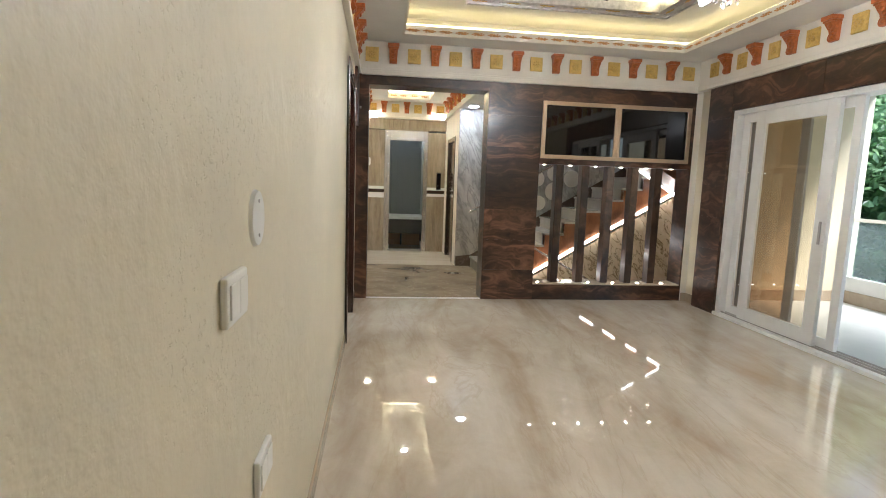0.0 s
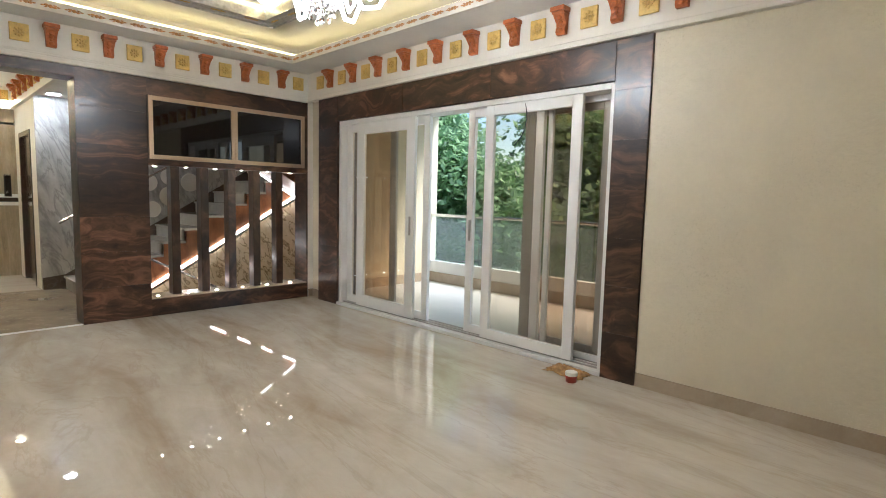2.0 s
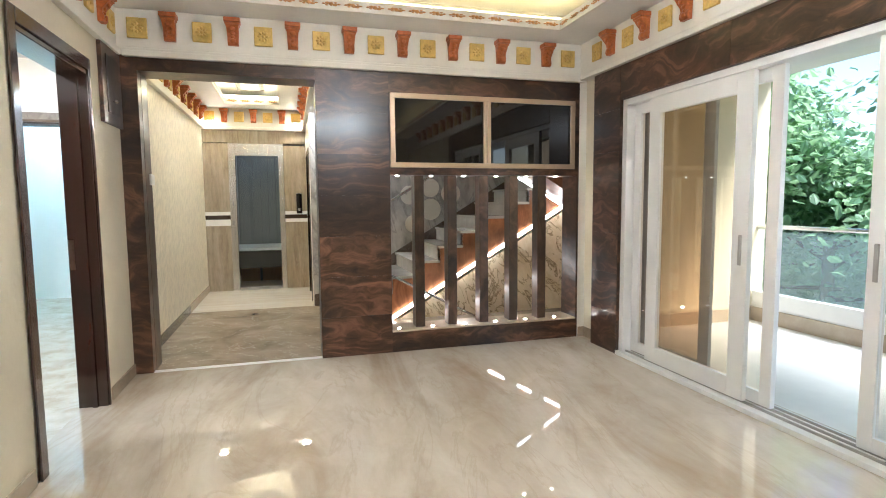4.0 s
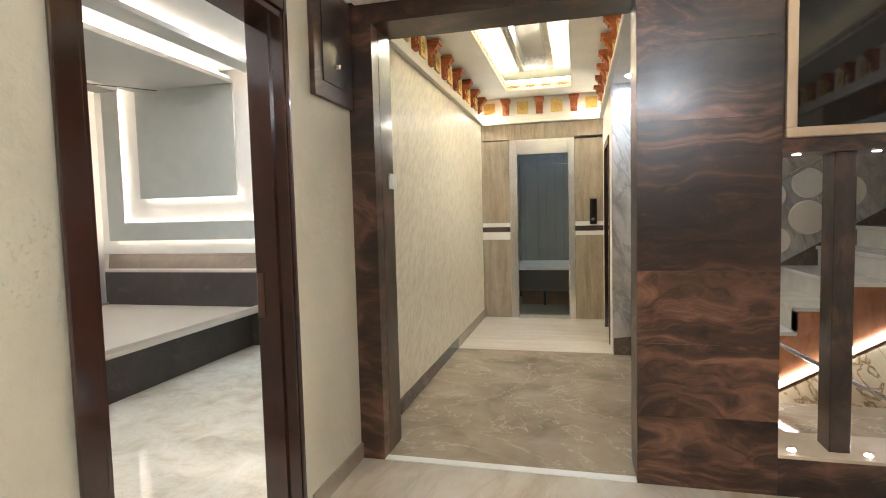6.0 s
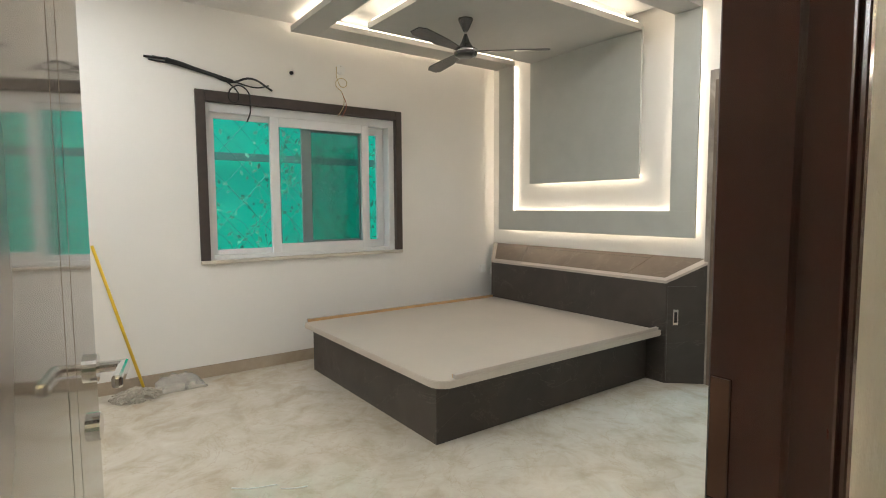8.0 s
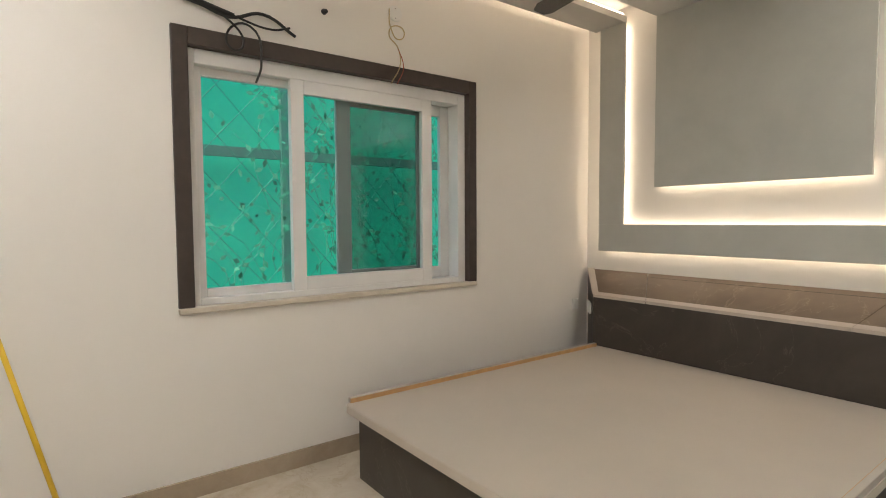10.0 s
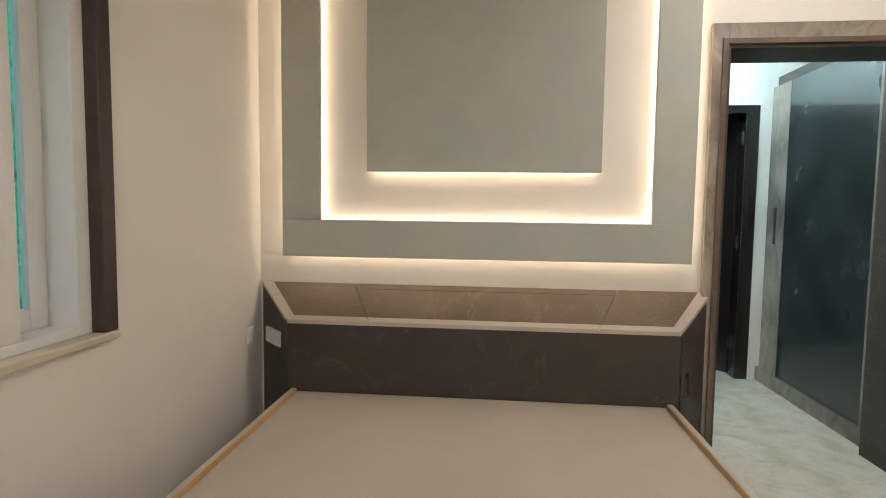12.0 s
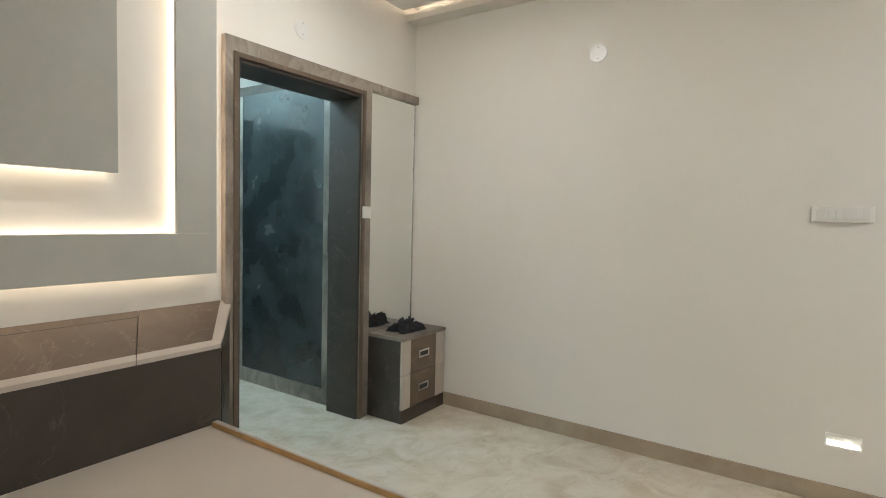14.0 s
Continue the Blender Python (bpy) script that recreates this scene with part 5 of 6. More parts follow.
side_piece("end_door", 0.012, 0.235, 0.02, 0.785, 0.0, 0.006, LAMINATE)
side_piece("flush_pull", 0.055, 0.095, 0.475, 0.6, 0.006, 0.009, STEEL, "steel flush pull")
# black slab on the pull paints the shade of its recess
side_piece("pull_hollow", 0.064, 0.086, 0.495, 0.58, 0.009, 0.0095, BLACK)
sw = thing("switch_plate", (-3.755, 8.75, 0.655), "white switch plate on the splayed headboard end", "switch")
lefts = Vector((F0 - K0, FY - KY, 0)).normalized()
bm = bmesh.new()
bx(bm, -0.1, 0.1, -0.016, 0.0, -0.045, 0.045, bevel=0.004)
bmesh.ops.transform(bm, verts=bm.verts, matrix=Matrix.Translation((-3.76, 8.728, 0.70)) @ pose(0, 0, 0, 0, 0, math.degrees(math.atan2(lefts.y, lefts.x))))
part("plate", bm, WHITE_PLASTIC, sw)
switch_plate((BX0, 8.70, 0.665), "x", 0.075, 0.09, "white socket plate beside the headboard", 1)

# ---- bedroom window ----
win = thing("window_surround", (BX0, 6.65, WZ0), "dark brown wooden window surround on three sides", "window frame")
for r in ((BX0 - 0.06, BX0 + 0.022, 5.652, 5.728, 0.986, 2.388), (BX0 - 0.06, BX0 + 0.022, 7.532, 7.60, 0.986, 2.388), (BX0 - 0.06, BX0 + 0.022, 5.728, 7.532, 2.3, 2.388)):
    part("casing", boxes(r, bevel=0.004), plain("dark_brown_casing", (0.055, 0.04, 0.033), 0.45, vary=0.15, scale=20) if "dark_brown_casing" not in bpy.data.materials else bpy.data.materials["dark_brown_casing"], win)
part("sill", boxes((BX0 - 0.2, BX0 + 0.03, 5.652, 7.60, 0.955, 0.985), bevel=0.006), plain("pale_window_sill", (0.62, 0.55, 0.45), 0.35), win, "pale stone sill")
for r in ((BX0 - 0.17, BX0 - 0.03, 5.725, 5.765, 0.985, 2.3), (BX0 - 0.17, BX0 - 0.03, 7.47, 7.54, 0.985, 2.3), (BX0 - 0.17, BX0 - 0.03, 5.765, 7.47, 2.225, 2.3), (BX0 - 0.17, BX0 - 0.03, 5.765, 7.47, 0.985, 1.02)):
    part("frame", boxes(r, bevel=0.004), UPVC, win, "white window frame")
TINT = pane_glass("green_tinted_pane", (0.78, 0.9, 0.86), 0.05)
WG = "sliding window sashes"
sash("window_sash", BX0 - 0.055, 6.27, 7.25, 1.02, 2.225, 0.078, 0.04, UPVC, "white framed sliding window sash", WG, TINT, "window", flip=False)
sash("window_sash", BX0 - 0.105, 5.765, 6.33, 1.02, 2.225, 0.045, 0.035, UPVC, "white framed fixed window sash", WG, TINT, "window", flip=False)
sash("window_sash", BX0 - 0.155, 6.6, 7.47, 1.02, 2.225, 0.075, 0.03, UPVC, "white framed window sash at the end", WG, TINT, "window", flip=False)
sash("mesh_sash", BX0 - 0.11, 6.58, 7.265, 1.02, 2.225, 0.095, 0.02, GREY_ALU, "grey framed insect screen in the window", "insect screens", pane_glass("dark_mesh", (0.5, 0.55, 0.52)), "window screen", flip=False)

# green shade net, bars and creepers outside the window
m, n, l, b = material("green_shade_net")
v = coords(n, l)
f = noise_tex(n, l, v, 2.2, 5, 0.6, 0.5)
tr = n.new("ShaderNodeBsdfTranslucent")
tr.inputs[0].default_value = (0.06, 0.78, 0.46, 1)
df = n.new("ShaderNodeBsdfDiffuse")
l.new(ramp(n, l, f, [(0.3, (0.02, 0.3, 0.18)), (0.7, (0.05, 0.55, 0.36))]), df.inputs[0])
mx = n.new("ShaderNodeMixShader")
mx.inputs[0].default_value = 0.3
l.new(tr.outputs[0], mx.inputs[1])
l.new(df.outputs[0], mx.inputs[2])
l.new(mx.outputs[0], n["Material Output"].inputs[0])
n.remove(b)
NET = m
bm = bmesh.new()
bmesh.ops.create_grid(bm, x_segments=60, y_segments=40, size=1)
for w in bm.verts:
    p = w.co.copy()
    w.co = Vector((-6.1 + 0.08 * noise.noise(p * 3) + 0.03 * noise.noise(p * 11), 8.5 + 4.0 * p.x, 1.6 + 2.2 * p.y))
solid("shade_net", bm, NET, "emerald green shade net hung outside the window", "net", smooth=True)
BAR = plain("dark_green_bar", (0.06, 0.16, 0.13), 0.6)
# the lower, taller box stands in for a darker band of overlapping net
for r in ((-6.0, -5.95, 4.6, 12.4, 2.0, 2.09), (-6.0, -5.95, 4.6, 12.4, 0.35, 0.75)):
    solid("net_bar", boxes(r), BAR, "dark green horizontal band across the shade net", "bar", "bars behind the window")
for y in (6.95, 9.6, 11.5):
    solid("net_post", boxes((-5.99, -5.93, y, y + 0.1, -3, 3.6)), BAR, "upright post holding the shade net", "post", "posts behind the window")
solid("neighbour_wall", boxes((-5.6, -5.4, 9.4, 12.5, -3, 2.3)), plain("dark_neighbour_wall", (0.08, 0.1, 0.09), 0.8, vary=0.2), "dark neighbouring wall behind the net", "wall")
TWIG = plain("dark_creeper", (0.03, 0.22, 0.13), 0.8, vary=0.3)


def creeper(at, seed, h):
    """Thin twisting twigs with hanging leaves."""
    r = random.Random(seed)
    ob = thing("creeper", at, "dark leafy creeper hanging outside the window", "plant", "creepers outside the window")
    tw, lf = bmesh.new(), bmesh.new()
    for k in range(11):
        p = Vector(at) + Vector((0, r.uniform(-0.3, 0.3), r.uniform(-0.6, 0.4)))
        d = Vector((0, r.uniform(-0.6, 0.6), 1)).normalized()
        for s in range(12):
            q = p + d * h / 12
            rod(tw, p, q, 0.0035 * (1 - s / 14), seg=4)
            if r.random() < 0.75:
                side = Vector((r.uniform(-0.3, 0.3), r.uniform(-1, 1), r.uniform(-0.9, 0.2))).normalized()
                e = q + side * r.uniform(0.035, 0.09)
                wv = side.cross(Vector((1, 0, 0.2))).normalized() * r.uniform(0.012, 0.025)
                lf.faces.new([lf.verts.new(c) for c in (q, (q + e) / 2 + wv, e, (q + e) / 2 - wv)])
            d = (d + Vector((r.uniform(-0.1, 0.1), r.uniform(-0.6, 0.6), r.uniform(-0.2, 0.1)))).normalized()
            p = q
    part("stems", tw, TWIG, ob)
    part("leaves", lf, TWIG, ob)


for i, (y, z) in enumerate(((6.6, 0.9), (7.0, 1.6), (7.3, 1.0), (7.6, 1.7), (8.0, 0.8), (8.4, 1.5), (8.7, 0.9), (9.0, 1.6), (9.2, 1.0), (9.5, 1.5), (9.8, 0.6), (10.1, 1.4), (10.4, 1.0))):
    creeper((-5.55 + 0.1 * (i % 3), y, z), 11 + i, 1.5)

# slanting wire lattice in front of the net
lat = thing("wire_lattice", (-5.85, 8.5, 1.6), "thin green wire lattice hung before the shade net", "lattice")
LATTICE = plain("green_wire", (0.014, 0.22, 0.145), 0.8)
for s in (-1, 1):
    for k in range(20):
        bm = bmesh.new()
        y = 4.6 + 0.39 * k
        rod(bm, (-5.85, y - s * 1.6, -0.3), (-5.85, y + s * 1.6, 3.3), 0.004, seg=4)
        part("wire", bm, LATTICE, lat)

# cables over the window
for k, pts in enumerate(([(-3.888, 5.30, 2.59), (-3.878, 5.5, 2.585), (-3.873, 5.75, 2.52), (-3.868, 5.93, 2.47), (-3.868, 6.1, 2.52), (-3.873, 6.28, 2.44)],
                         [(-3.888, 5.33, 2.57), (-3.873, 5.55, 2.55), (-3.868, 5.9, 2.47), (-3.858, 5.99, 2.33), (-3.858, 5.93, 2.31), (-3.858, 5.92, 2.4), (-3.858, 6.03, 2.44), (-3.848, 6.08, 2.25), (-3.848, 6.05, 2.15)],
                         [(-3.888, 5.36, 2.6), (-3.873, 5.6, 2.56), (-3.868, 5.95, 2.48), (-3.868, 6.15, 2.45), (-3.873, 6.25, 2.48)])):
    wire("cable", pts, 0.009 if k == 0 else 0.006, BLACK, "black cable bundle hanging from the wall", "cable", "loose cables above the window")
bm = bmesh.new()
rod(bm, (-3.883, 5.45, 2.585), (-3.868, 5.95, 2.478), 0.02, 0.014)
solid("cable_bundle", bm, BLACK, "taped black cable bundle on the wall", "cable")
wire("cable", [(-3.893, 6.9, 2.74), (-3.878, 6.9, 2.62), (-3.858, 6.95, 2.55), (-3.848, 6.98, 2.6), (-3.848, 6.9, 2.62), (-3.848, 6.87, 2.56), (-3.848, 6.93, 2.5), (-3.848, 6.95, 2.4), (-3.843, 6.88, 2.27)], 0.004, plain("yellow_cream_wire", (0.5, 0.4, 0.22), 0.5), "thin yellowed cable looped on the wall", "cable", "loose cables above the window")
wire("cable", [(-3.848, 6.93, 2.5), (-3.843, 6.97, 2.38), (-3.838, 6.92, 2.27)], 0.003, plain("red_wire", (0.4, 0.1, 0.06), 0.5), "thin red wire hanging over the window", "cable", "loose cables above the window")
round_plate((BX0, 6.945, 2.72), "x", 0.05, "round white cover plate above the window")
bm = bmesh.new()
rod(bm, (BX0 + 0.001, 6.465, 2.625), (BX0 + 0.03, 6.465, 2.62), 0.018, 0.012)
solid("pipe_stub", bm, BLACK, "short black pipe stub in the wall", "pipe")

# mop leaning on the wall, plastic sheet
mop = thing("mop", (-3.72, 5.13, 0), "yellow-handled string mop leaning on the wall", "mop")
bm = bmesh.new()
rod(bm, (-3.70, 5.17, 0.07), (-3.878, 4.9, 1.15), 0.011)
part("handle", bm, plain("yellow_handle", (0.75, 0.5, 0.03), 0.35), mop, smooth=True)
bm = bmesh.new()
r = random.Random(9)
for k in range(90):
    a = r.uniform(0, 2 * math.pi)
    q = Vector((-3.70, 5.15, 0.07))
    for s in range(4):
        rad = 0.05 * (s + 1)
        e = Vector((-3.70 + rad * 0.8 * math.cos(a), 5.12 + rad * 0.9 * math.sin(a), max(0.006, 0.06 - 0.017 * s + r.uniform(-0.01, 0.012))))
        rod(bm, q, e, 0.005, seg=5)
        q, a = e, a + r.uniform(-0.35, 0.35)
part("mop_head", bm, plain("grey_mop_string", (0.4, 0.36, 0.29), 0.95, vary=0.3, scale=40), mop)
SHEET = plain("clear_plastic_sheet", (0.75, 0.72, 0.66), 0.15, vary=0.05)
SHEET.node_tree.nodes["Principled BSDF"].inputs["Alpha"].default_value = 0.28
crumple("plastic_sheet", (-3.74, 5.42, 0.0), 0.09, 0.17, 0.17, SHEET, "crumpled clear plastic sheet on the floor", "plastic sheet", 3)
for k, (x, y, s) in enumerate(((-1.9, 5.35, 0.2), (-1.75, 5.55, 0.12))):
    wire("wire_offcut", [(x, y, 0.004), (x + 0.3 * s, y + s * 0.4, 0.004), (x + 0.5 * s, y + s, 0.004)], 0.003, WHITE_PLASTIC, "white wire offcut on the floor", "wire", "wire offcuts")

ceiling_fan((-2.57, 7.40, CZ), 0.24, 0.66, 50, FAN_GREY, FAN_GREY, "smoked chrome three-blade ceiling fan over the bed")

# ---- dressing opening, mirror, bedside cabinet ----
fr = thing("dressing_doorway", (-0.78, BY1, 0), "charcoal lined opening with grey oak trim", "door frame")
for nm, r, mt in (("trim", (G0 - 0.078, G0, BY1 - 0.04, BY1 - 0.001, 0, GT + 0.11), GREY_OAK), ("trim", (G1, G1 + 0.10, BY1 - 0.04, BY1 - 0.001, 0, GT + 0.11), GREY_OAK), ("trim", (G0, G1, BY1 - 0.04, BY1 - 0.001, GT + 0.03, GT + 0.11), GREY_OAK),
                  ("lining", (G0 + 0.001, G0 + 0.02, BY1 - 0.03, BY1 + 0.27, 0, GT), LAMINATE), ("lining", (G1 - 0.02, G1 - 0.001, BY1 - 0.03, BY1 + 0.27, 0, GT), LAMINATE), ("lining", (G0 + 0.02, G1 - 0.02, BY1 - 0.03, BY1 + 0.27, GT - 0.02, GT - 0.001), LAMINATE),
                  ("lip", (G0, G1, BY1 - 0.048, BY1 - 0.001, GT, GT + 0.029), LAMINATE_BROWN), ("lip", (G1 - 0.0, G1 + 0.03, BY1 - 0.05, BY1 - 0.0405, 0, GT + 0.03), LAMINATE_BROWN), ("lip", (G0 - 0.03, G0, BY1 - 0.05, BY1 - 0.0405, 0, GT + 0.03), LAMINATE_BROWN)):
    part(nm, boxes(r, bevel=0.002), mt, fr)
switch_plate((-0.215, BY1 - 0.05, 1.475), "-y", 0.085, 0.085, "white switch plate on the grey oak trim", 1)
mir = thing("mirror_panel", (0.13, BY1, 0.6), "tall mirror in a thin grey oak frame", "mirror")
part("glass", boxes((G1 + 0.10, BX1 - 0.02, BY1 - 0.012, BY1 - 0.004, 0.62, GT + 0.05)), MIRROR, mir, "clear mirror glass")
part("top_rail", boxes((G1 + 0.10, BX1 - 0.001, BY1 - 0.04, BY1 - 0.001, GT + 0.05, GT + 0.11), bevel=0.002), GREY_OAK, mir)
part("edge", boxes((BX1 - 0.02, BX1 - 0.012, BY1 - 0.016, BY1 - 0.002, 0.62, GT + 0.05)), STEEL, mir)
ns = thing("bedside_cabinet", (0.14, 8.65, 0), "charcoal two-drawer cabinet with beige drawer ends", "cabinet")
NX0, NX1, NY = -0.147, 0.392, 8.51
part("carcass", boxes((NX0, NX1, NY + 0.02, BY1 - 0.018, 0.0, 0.60), bevel=0.002), LAMINATE, ns)
part("plinth", boxes((NX0, NX1, NY, NY + 0.02, 0, 0.095)), LAMINATE, ns)
part("top", boxes((NX0 - 0.006, NX1 + 0.006, NY - 0.006, BY1 - 0.018, 0.60, 0.625), bevel=0.002), GREY_OAK, ns)
for z0, z1 in ((0.1, 0.348), (0.352, 0.598)):
    dr = part("drawer", boxes((NX0 + 0.1, NX1 - 0.12, NY - 0.002, NY + 0.019, z0, z1), bevel=0.002), LAMINATE_BROWN, ns, "brown drawer front")
    part("drawer_end", boxes((NX0 + 0.002, NX0 + 0.099, NY - 0.002, NY + 0.019, z0, z1), bevel=0.002), BEIGE_EDGE, dr)
    part("drawer_end", boxes((NX1 - 0.119, NX1 - 0.002, NY - 0.002, NY + 0.019, z0, z1), bevel=0.002), BEIGE_EDGE, dr)
    zc, xc = (z0 + z1) / 2, (NX0 + NX1) / 2 - 0.01
    part("pull", boxes((xc - 0.065, xc + 0.065, NY - 0.006, NY - 0.002, zc - 0.03, zc + 0.03), bevel=0.002), STEEL, dr, "steel flush pull")
    # the recess is not cut: its shade is a thin black slab
    part("pull_hollow", boxes((xc - 0.048, xc + 0.048, NY - 0.0066, NY - 0.006, zc - 0.016, zc + 0.016)), BLACK, dr)
CLOTH = plain("black_cloth", (0.014, 0.014, 0.018), 0.85, vary=0.4, scale=30, grain=0.3)
crumple("crumpled_clothes", (0.1, 8.67, 0.626), 0.135, 0.095, 0.12, CLOTH, "black crumpled clothes heaped on the cabinet", "clothes", 5)

# wardrobe in the dressing room
wr = thing("sliding_wardrobe", (0.1, 9.9, 0), "dark sliding wardrobe with grey oak stiles", "wardrobe")
WX = -0.20
GLOSS = plain("glossy_dark_panel", (0.03, 0.036, 0.036), 0.26, vary=0.5, scale=4, coat=0.5, grain=0.15, grain_scale=25)
part("carcass", boxes((WX + 0.07, 0.43, 9.13, 10.615, 0, 2.6)), LAMINATE, wr)
part("plinth", boxes((WX, WX + 0.07, 9.13, 10.615, 0, 0.12)), GREY_OAK, wr)
for y0, y1, x, far in ((9.14, 10.56, WX + 0.01, 0.27), (10.28, 10.61, WX + 0.045, 0.12)):
    d = part("door", boxes((x, x + 0.022, y0 + 0.14, y1 - far, 0.125, 2.5)), GLOSS, wr, "dark glossy sliding door")
    part("stile", boxes((x - 0.003, x + 0.022, y0, y0 + 0.14, 0.125, 2.5)), GREY_OAK, d)
    part("stile", boxes((x - 0.003, x + 0.022, y1 - far, y1, 0.125, 2.5)), GREY_OAK, d)
    part("pull", boxes((x - 0.006, x - 0.003, y0 + 0.05, y0 + 0.085, 1.2, 1.5)), BLACK, d)
    part("pull", boxes((x - 0.006, x - 0.003, y1 - far * 0.5 - 0.018, y1 - far * 0.5 + 0.018, 1.2, 1.5)), BLACK, d)
# unseen source, added to fill the dressing room with cool light
solid("dressing_light", boxes((-1.1, -0.8, 9.6, 10.4, CEIL - 0.125, CEIL - 0.101)), glow("cool_fill_glow", (0.6, 0.9, 1.0), 30), "added cool white fill panel under the dressing room ceiling", "ceiling light")
dd = thing("bathroom_door", (-0.8, 10.62, 0), "dark polished bathroom door standing open on steel hinges", "door")
DARK_DOOR = plain("black_brown_polish", (0.014, 0.011, 0.01), 0.2, vary=0.2, coat=0.5)
for r in ((-0.38, -0.27, 10.6, 10.745, 0, 2.30), (-1.31, -1.23, 10.6, 10.745, 0, 2.30), (-1.31, -0.27, 10.6, 10.745, 2.30, 2.37)):
    part("frame", boxes(r, bevel=0.004), DARK_DOOR, dd)
bm = boxes((-0.8, 0.0, 0.0, 0.036, 0.01, 2.28), bevel=0.003)
for x in (-0.22, -0.27):
    bx(bm, x, x + 0.008, -0.003, 0.0, 0.05, 2.22)
bmesh.ops.transform(bm, verts=bm.verts, matrix=pose(-0.385, 10.74, 0, 0, 0, -58))
part("leaf", bm, DARK_DOOR, dd)
for z in (0.25, 1.15, 2.05):
    part("hinge", boxes((-0.392, -0.383, 10.66, 10.735, z, z + 0.11)), STEEL, dd)
# swirl bands on the bathroom tiles
for k in range(9):
    for j in range(3):
        bm = bmesh.new()
        c = (-1.25 + 0.28 * j, 11.995, 0.35 + 0.22 * k)
        pts = [(c[0] + 0.07 * math.cos(a * math.pi / 8), c[1], c[2] + 0.07 * math.sin(a * math.pi / 8)) for a in range(17)]
        for p, q in zip(pts, pts[1:]):
            rod(bm, p, q, 0.006, seg=4)
        part("tile_swirl", bm, plain("pale_tile_swirl", (0.2, 0.26, 0.28), 0.3) if "pale_tile_swirl" not in bpy.data.materials else bpy.data.materials["pale_tile_swirl"], bpy.data.objects["wall_bathroom"])

# plates, grille, step light on the east wall
round_plate((-0.78, BY1, 2.655), "-y", 0.06, "round white cover plate above the opening")
round_plate((BX1, 7.364, 2.596), "-x", 0.06, "round white cover plate high on the wall")
sp = thing("switch_plate", (BX1, 5.96, 1.54), "wide white ribbed switch board on the wall", "switch")
part("plate", boxes((BX1 - 0.016, BX1, 5.885, 6.155, 1.518, 1.602), bevel=0.004), WHITE_PLASTIC, sp)
for k in range(8):
    part("rocker", boxes((BX1 - 0.02, BX1 - 0.016, 5.905 + 0.029 * k, 5.93 + 0.029 * k, 1.534, 1.586), bevel=0.0015), WHITE_PLASTIC, sp)
st = thing("step_light", (BX1, 5.88, 0.31), "small lit step light low on the wall", "step light")
part("plate", boxes((BX1 - 0.008, BX1, 5.87, 6.03, 0.31, 0.385), bevel=0.003), WHITE_PLASTIC, st)
part("lens", boxes((BX1 - 0.011, BX1 - 0.008, 5.885, 6.015, 0.326, 0.343), bevel=0.001), DOWN_LED, st, "lit lens")
for x, y in ((-2.9, 4.6), (-1.7, 4.6), (-0.5, 4.6), (-1.0, 7.9)):
    downlight(x, y, CEIL - 0.1, 0.06, "round white downlight in the bedroom ceiling", "downlights of the bedroom")

# ---- balcony railing and trees ----
rail = thing("balcony_railing", (7.05, 2, -0.02), "glass balcony railing with a steel top rail", "railing")
bm = bmesh.new()
rod(bm, (7.05, -2.6, 1.07), (7.05, 6.4, 1.07), 0.025, seg=14)
part("top_rail", bm, STEEL, rail)
part("kerb", boxes((6.98, 7.12, -2.6, 6.4, -0.02, 0.14)), SKIRT, rail, "stone kerb")
part("shoe", boxes((7.0, 7.1, -2.6, 6.4, 0.14, 0.32)), UPVC, rail, "white channel")
for k in range(6):
    y = -2.6 + 1.5 * k
    part("pane", sheet([(7.05, y + 1.495, 0.32), (7.05, y + 0.005, 0.32), (7.05, y + 0.005, 1.05), (7.05, y + 1.495, 1.05)]), RAIL_GLASS, rail).visible_shadow = False


m, n, l, b = material("tree_leaves")
oi = n.new("ShaderNodeNewGeometry")
l.new(ramp(n, l, oi.outputs["Random Per Island"], [(0.0, (0.07, 0.14, 0.07)), (0.5, (0.13, 0.23, 0.12)), (1.0, (0.24, 0.34, 0.2))]), b.inputs["Base Color"])
b.inputs["Roughness"].default_value = 0.38
b.inputs["Transmission Weight"].default_value = 0.0
tl = n.new("ShaderNodeBsdfTranslucent")
tl.inputs[0].default_value = (0.42, 0.6, 0.32, 1)
ms = n.new("ShaderNodeMixShader")
ms.inputs[0].default_value = 0.5
l.new(b.outputs[0], ms.inputs[1])
l.new(tl.outputs[0], ms.inputs[2])
l.new(ms.outputs[0], n["Material Output"].inputs[0])
LEAVES = m
BARK = plain("grey_brown_bark", (0.12, 0.09, 0.065), 0.9, vary=0.3, scale=12, grain=0.6, grain_scale=30)


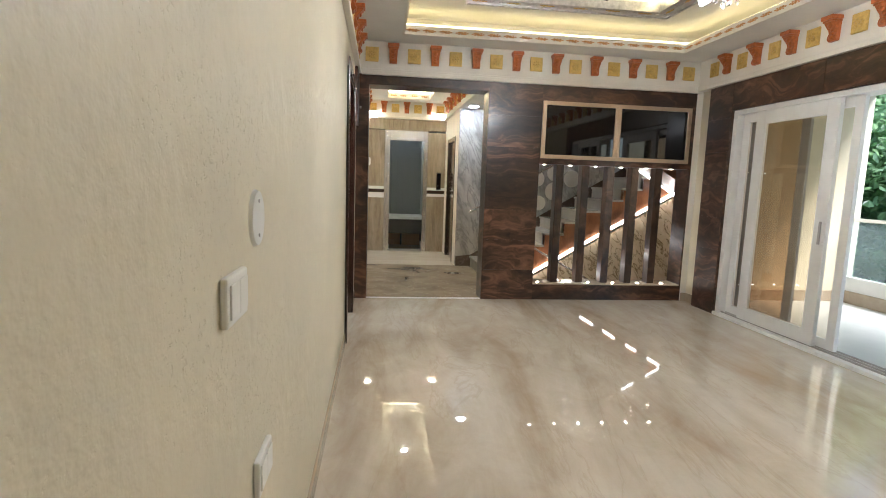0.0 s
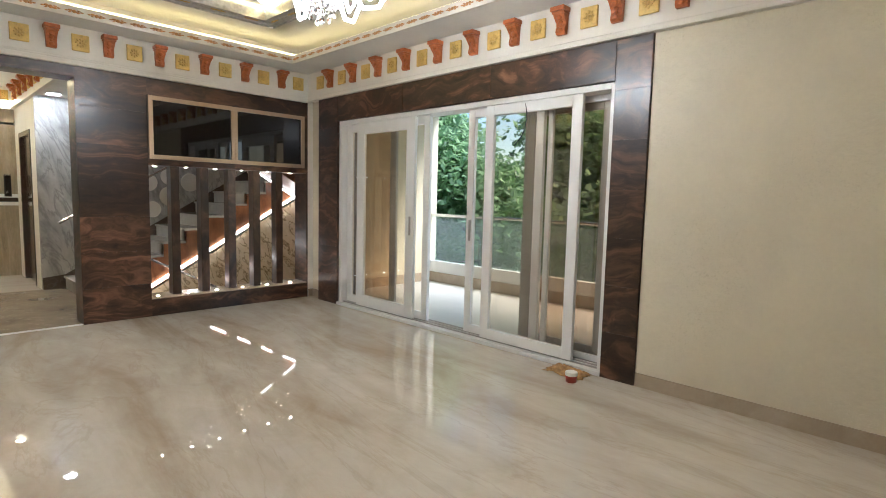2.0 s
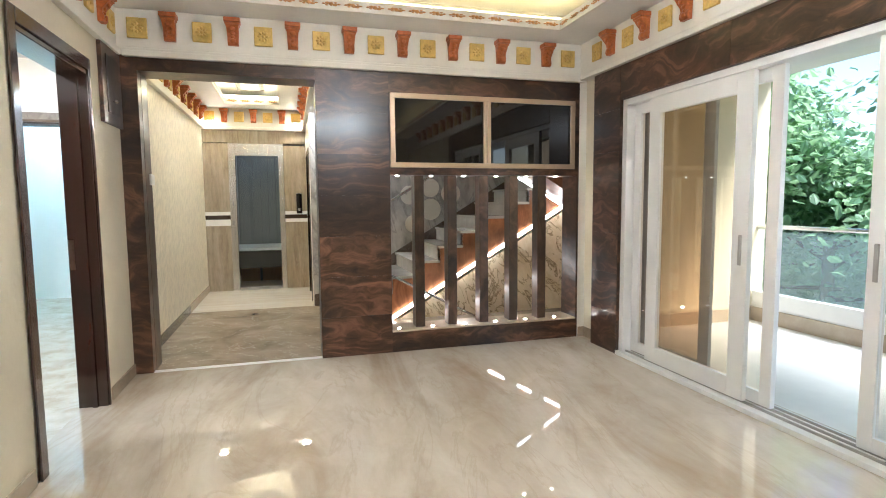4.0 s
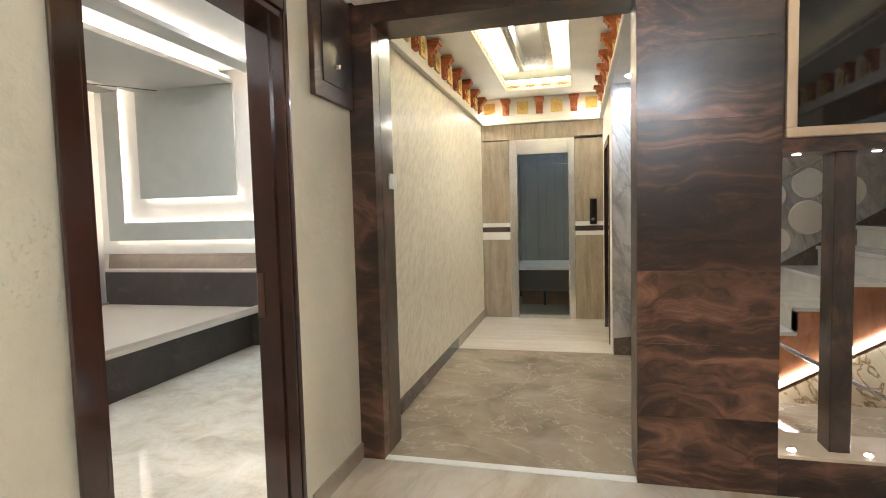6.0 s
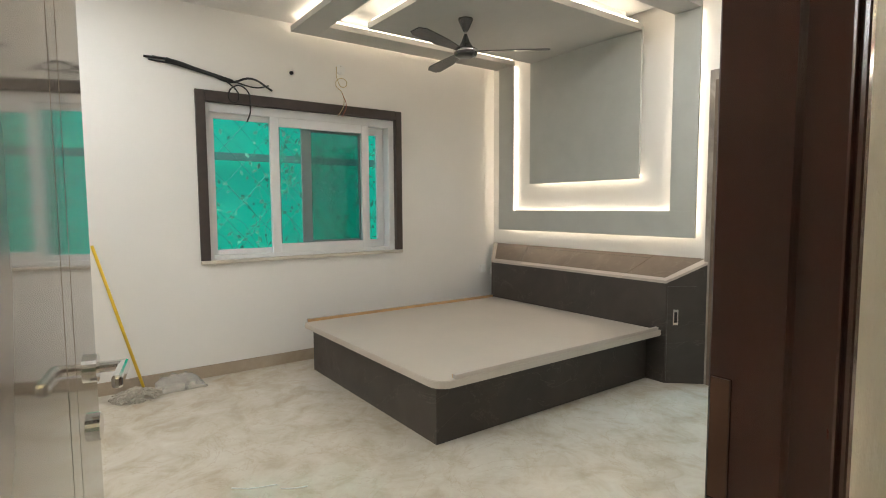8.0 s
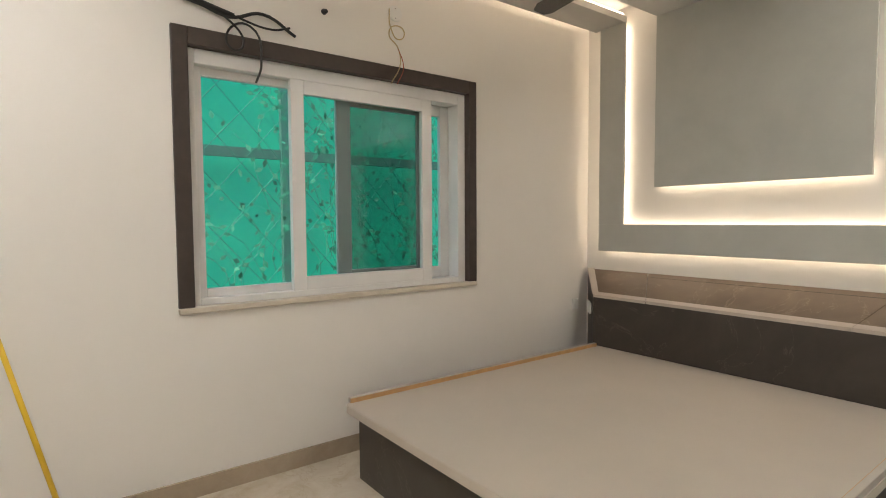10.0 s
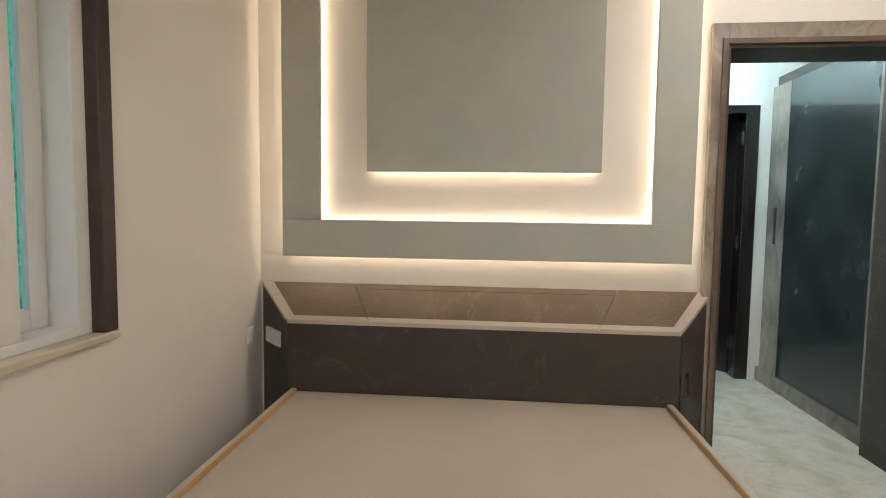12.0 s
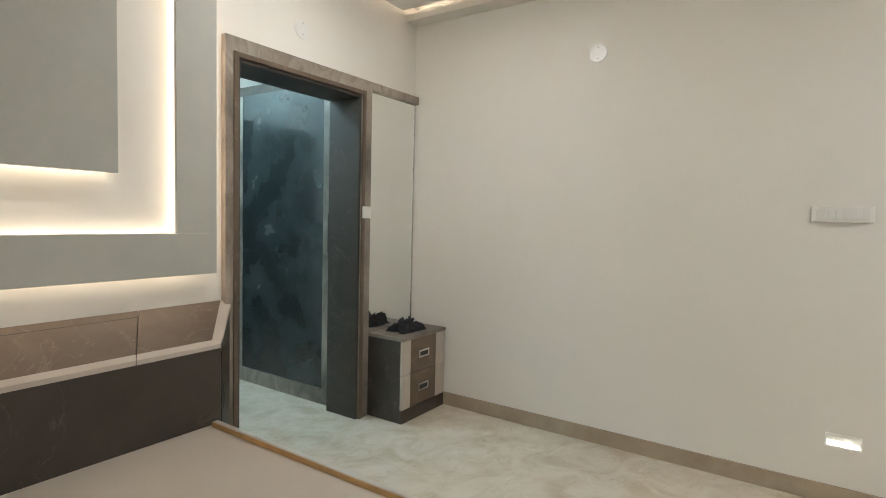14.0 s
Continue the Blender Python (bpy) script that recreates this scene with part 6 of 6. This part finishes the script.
def tree(at, height, spread, count, seed, label):
    r = random.Random(seed)
    ob = thing("tree", at, label, "tree", "trees beyond the balcony")
    base = Vector(at)
    tr = bmesh.new()
    top = base + Vector((0, 0, height * 0.75))
    rod(tr, base, base + Vector((0.1, 0, height * 0.45)), 0.2, 0.13, 10)
    rod(tr, base + Vector((0.1, 0, height * 0.45)), top, 0.13, 0.05, 8)
    tips = []
    for k in range(26):
        p = base + Vector((0.1, 0, height * r.uniform(0.35, 0.75)))
        a, up = r.uniform(0, 2 * math.pi), r.uniform(-0.15, 0.9)
        q = p + Vector((math.cos(a), math.sin(a), up)).normalized() * spread * r.uniform(0.55, 1.0)
        rod(tr, p, q, 0.04, 0.012, 5)
        tips += [p.lerp(q, s) for s in (0.4, 0.6, 0.75, 0.9, 1.0)]
    part("trunk", tr, BARK, ob)
    vs, fs = [], []
    for k in range(count):
        c = r.choice(tips)
        p = c - base + Vector((r.gauss(0, 0.34), r.gauss(0, 0.34), r.gauss(0, 0.28)))
        d = Vector((r.uniform(-1, 1), r.uniform(-1, 1), r.uniform(-0.9, 0.25))).normalized()
        w = d.cross(Vector((r.uniform(-0.4, 0.4), r.uniform(-0.4, 0.4), 1))).normalized()
        ln, wd = r.uniform(0.11, 0.21), r.uniform(0.04, 0.075)
        nrm = d.cross(w) * 0.02
        i = len(vs)
        vs += [p, p + d * ln * 0.25 + w * wd * 0.9, p + d * ln * 0.65 + w * wd + nrm, p + d * ln, p + d * ln * 0.65 - w * wd + nrm, p + d * ln * 0.25 - w * wd * 0.9]
        fs += [(i, i + 1, i + 2, i + 3), (i, i + 3, i + 4, i + 5)]
    me = bpy.data.meshes.new("crown")
    me.from_pydata([tuple(v) for v in vs], [], fs)
    me.materials.append(LEAVES)
    cr = new("crown", me)
    cr.parent = ob
    return ob


for i, (x, y, h, s, c) in enumerate(((10.4, 8.2, 12.0, 3.1, 44000), (10.8, 4.4, 12.5, 3.1, 44000), (13.8, 10.8, 12, 3.8, 24000), (11.8, 13.6, 12, 3.6, 24000), (15, 6.5, 12.5, 3.8, 24000))):
    tree((x, y, -6.9), h, s, c, 30 + i, "leafy green tree close beyond the balcony")

# pale apartment house seen between the leaves
house = thing("apartment_house", (20, 4, -6.9), "pale apartment house behind the trees", "building")
HW = plain("pale_house_paint", (0.6, 0.58, 0.55), 0.8, vary=0.06, scale=1)
part("wall", boxes((20, 28, -6, 5, -6.9, 9)), HW, house)
part("roof", boxes((19.7, 28.3, -6.3, 5.3, 9, 9.3)), HW, house)
for k in range(4):
    for j in range(4):
        y, z = -5 + 2.5 * k, -4.5 + 3.4 * j
        wn_ = part("window", boxes((19.94, 20.0, y, y + 1.3, z, z + 1.5)), UPVC, house)
        part("pane", boxes((19.92, 19.94, y + 0.08, y + 1.22, z + 0.08, z + 1.42)), BLACK_GLASS, wn_)
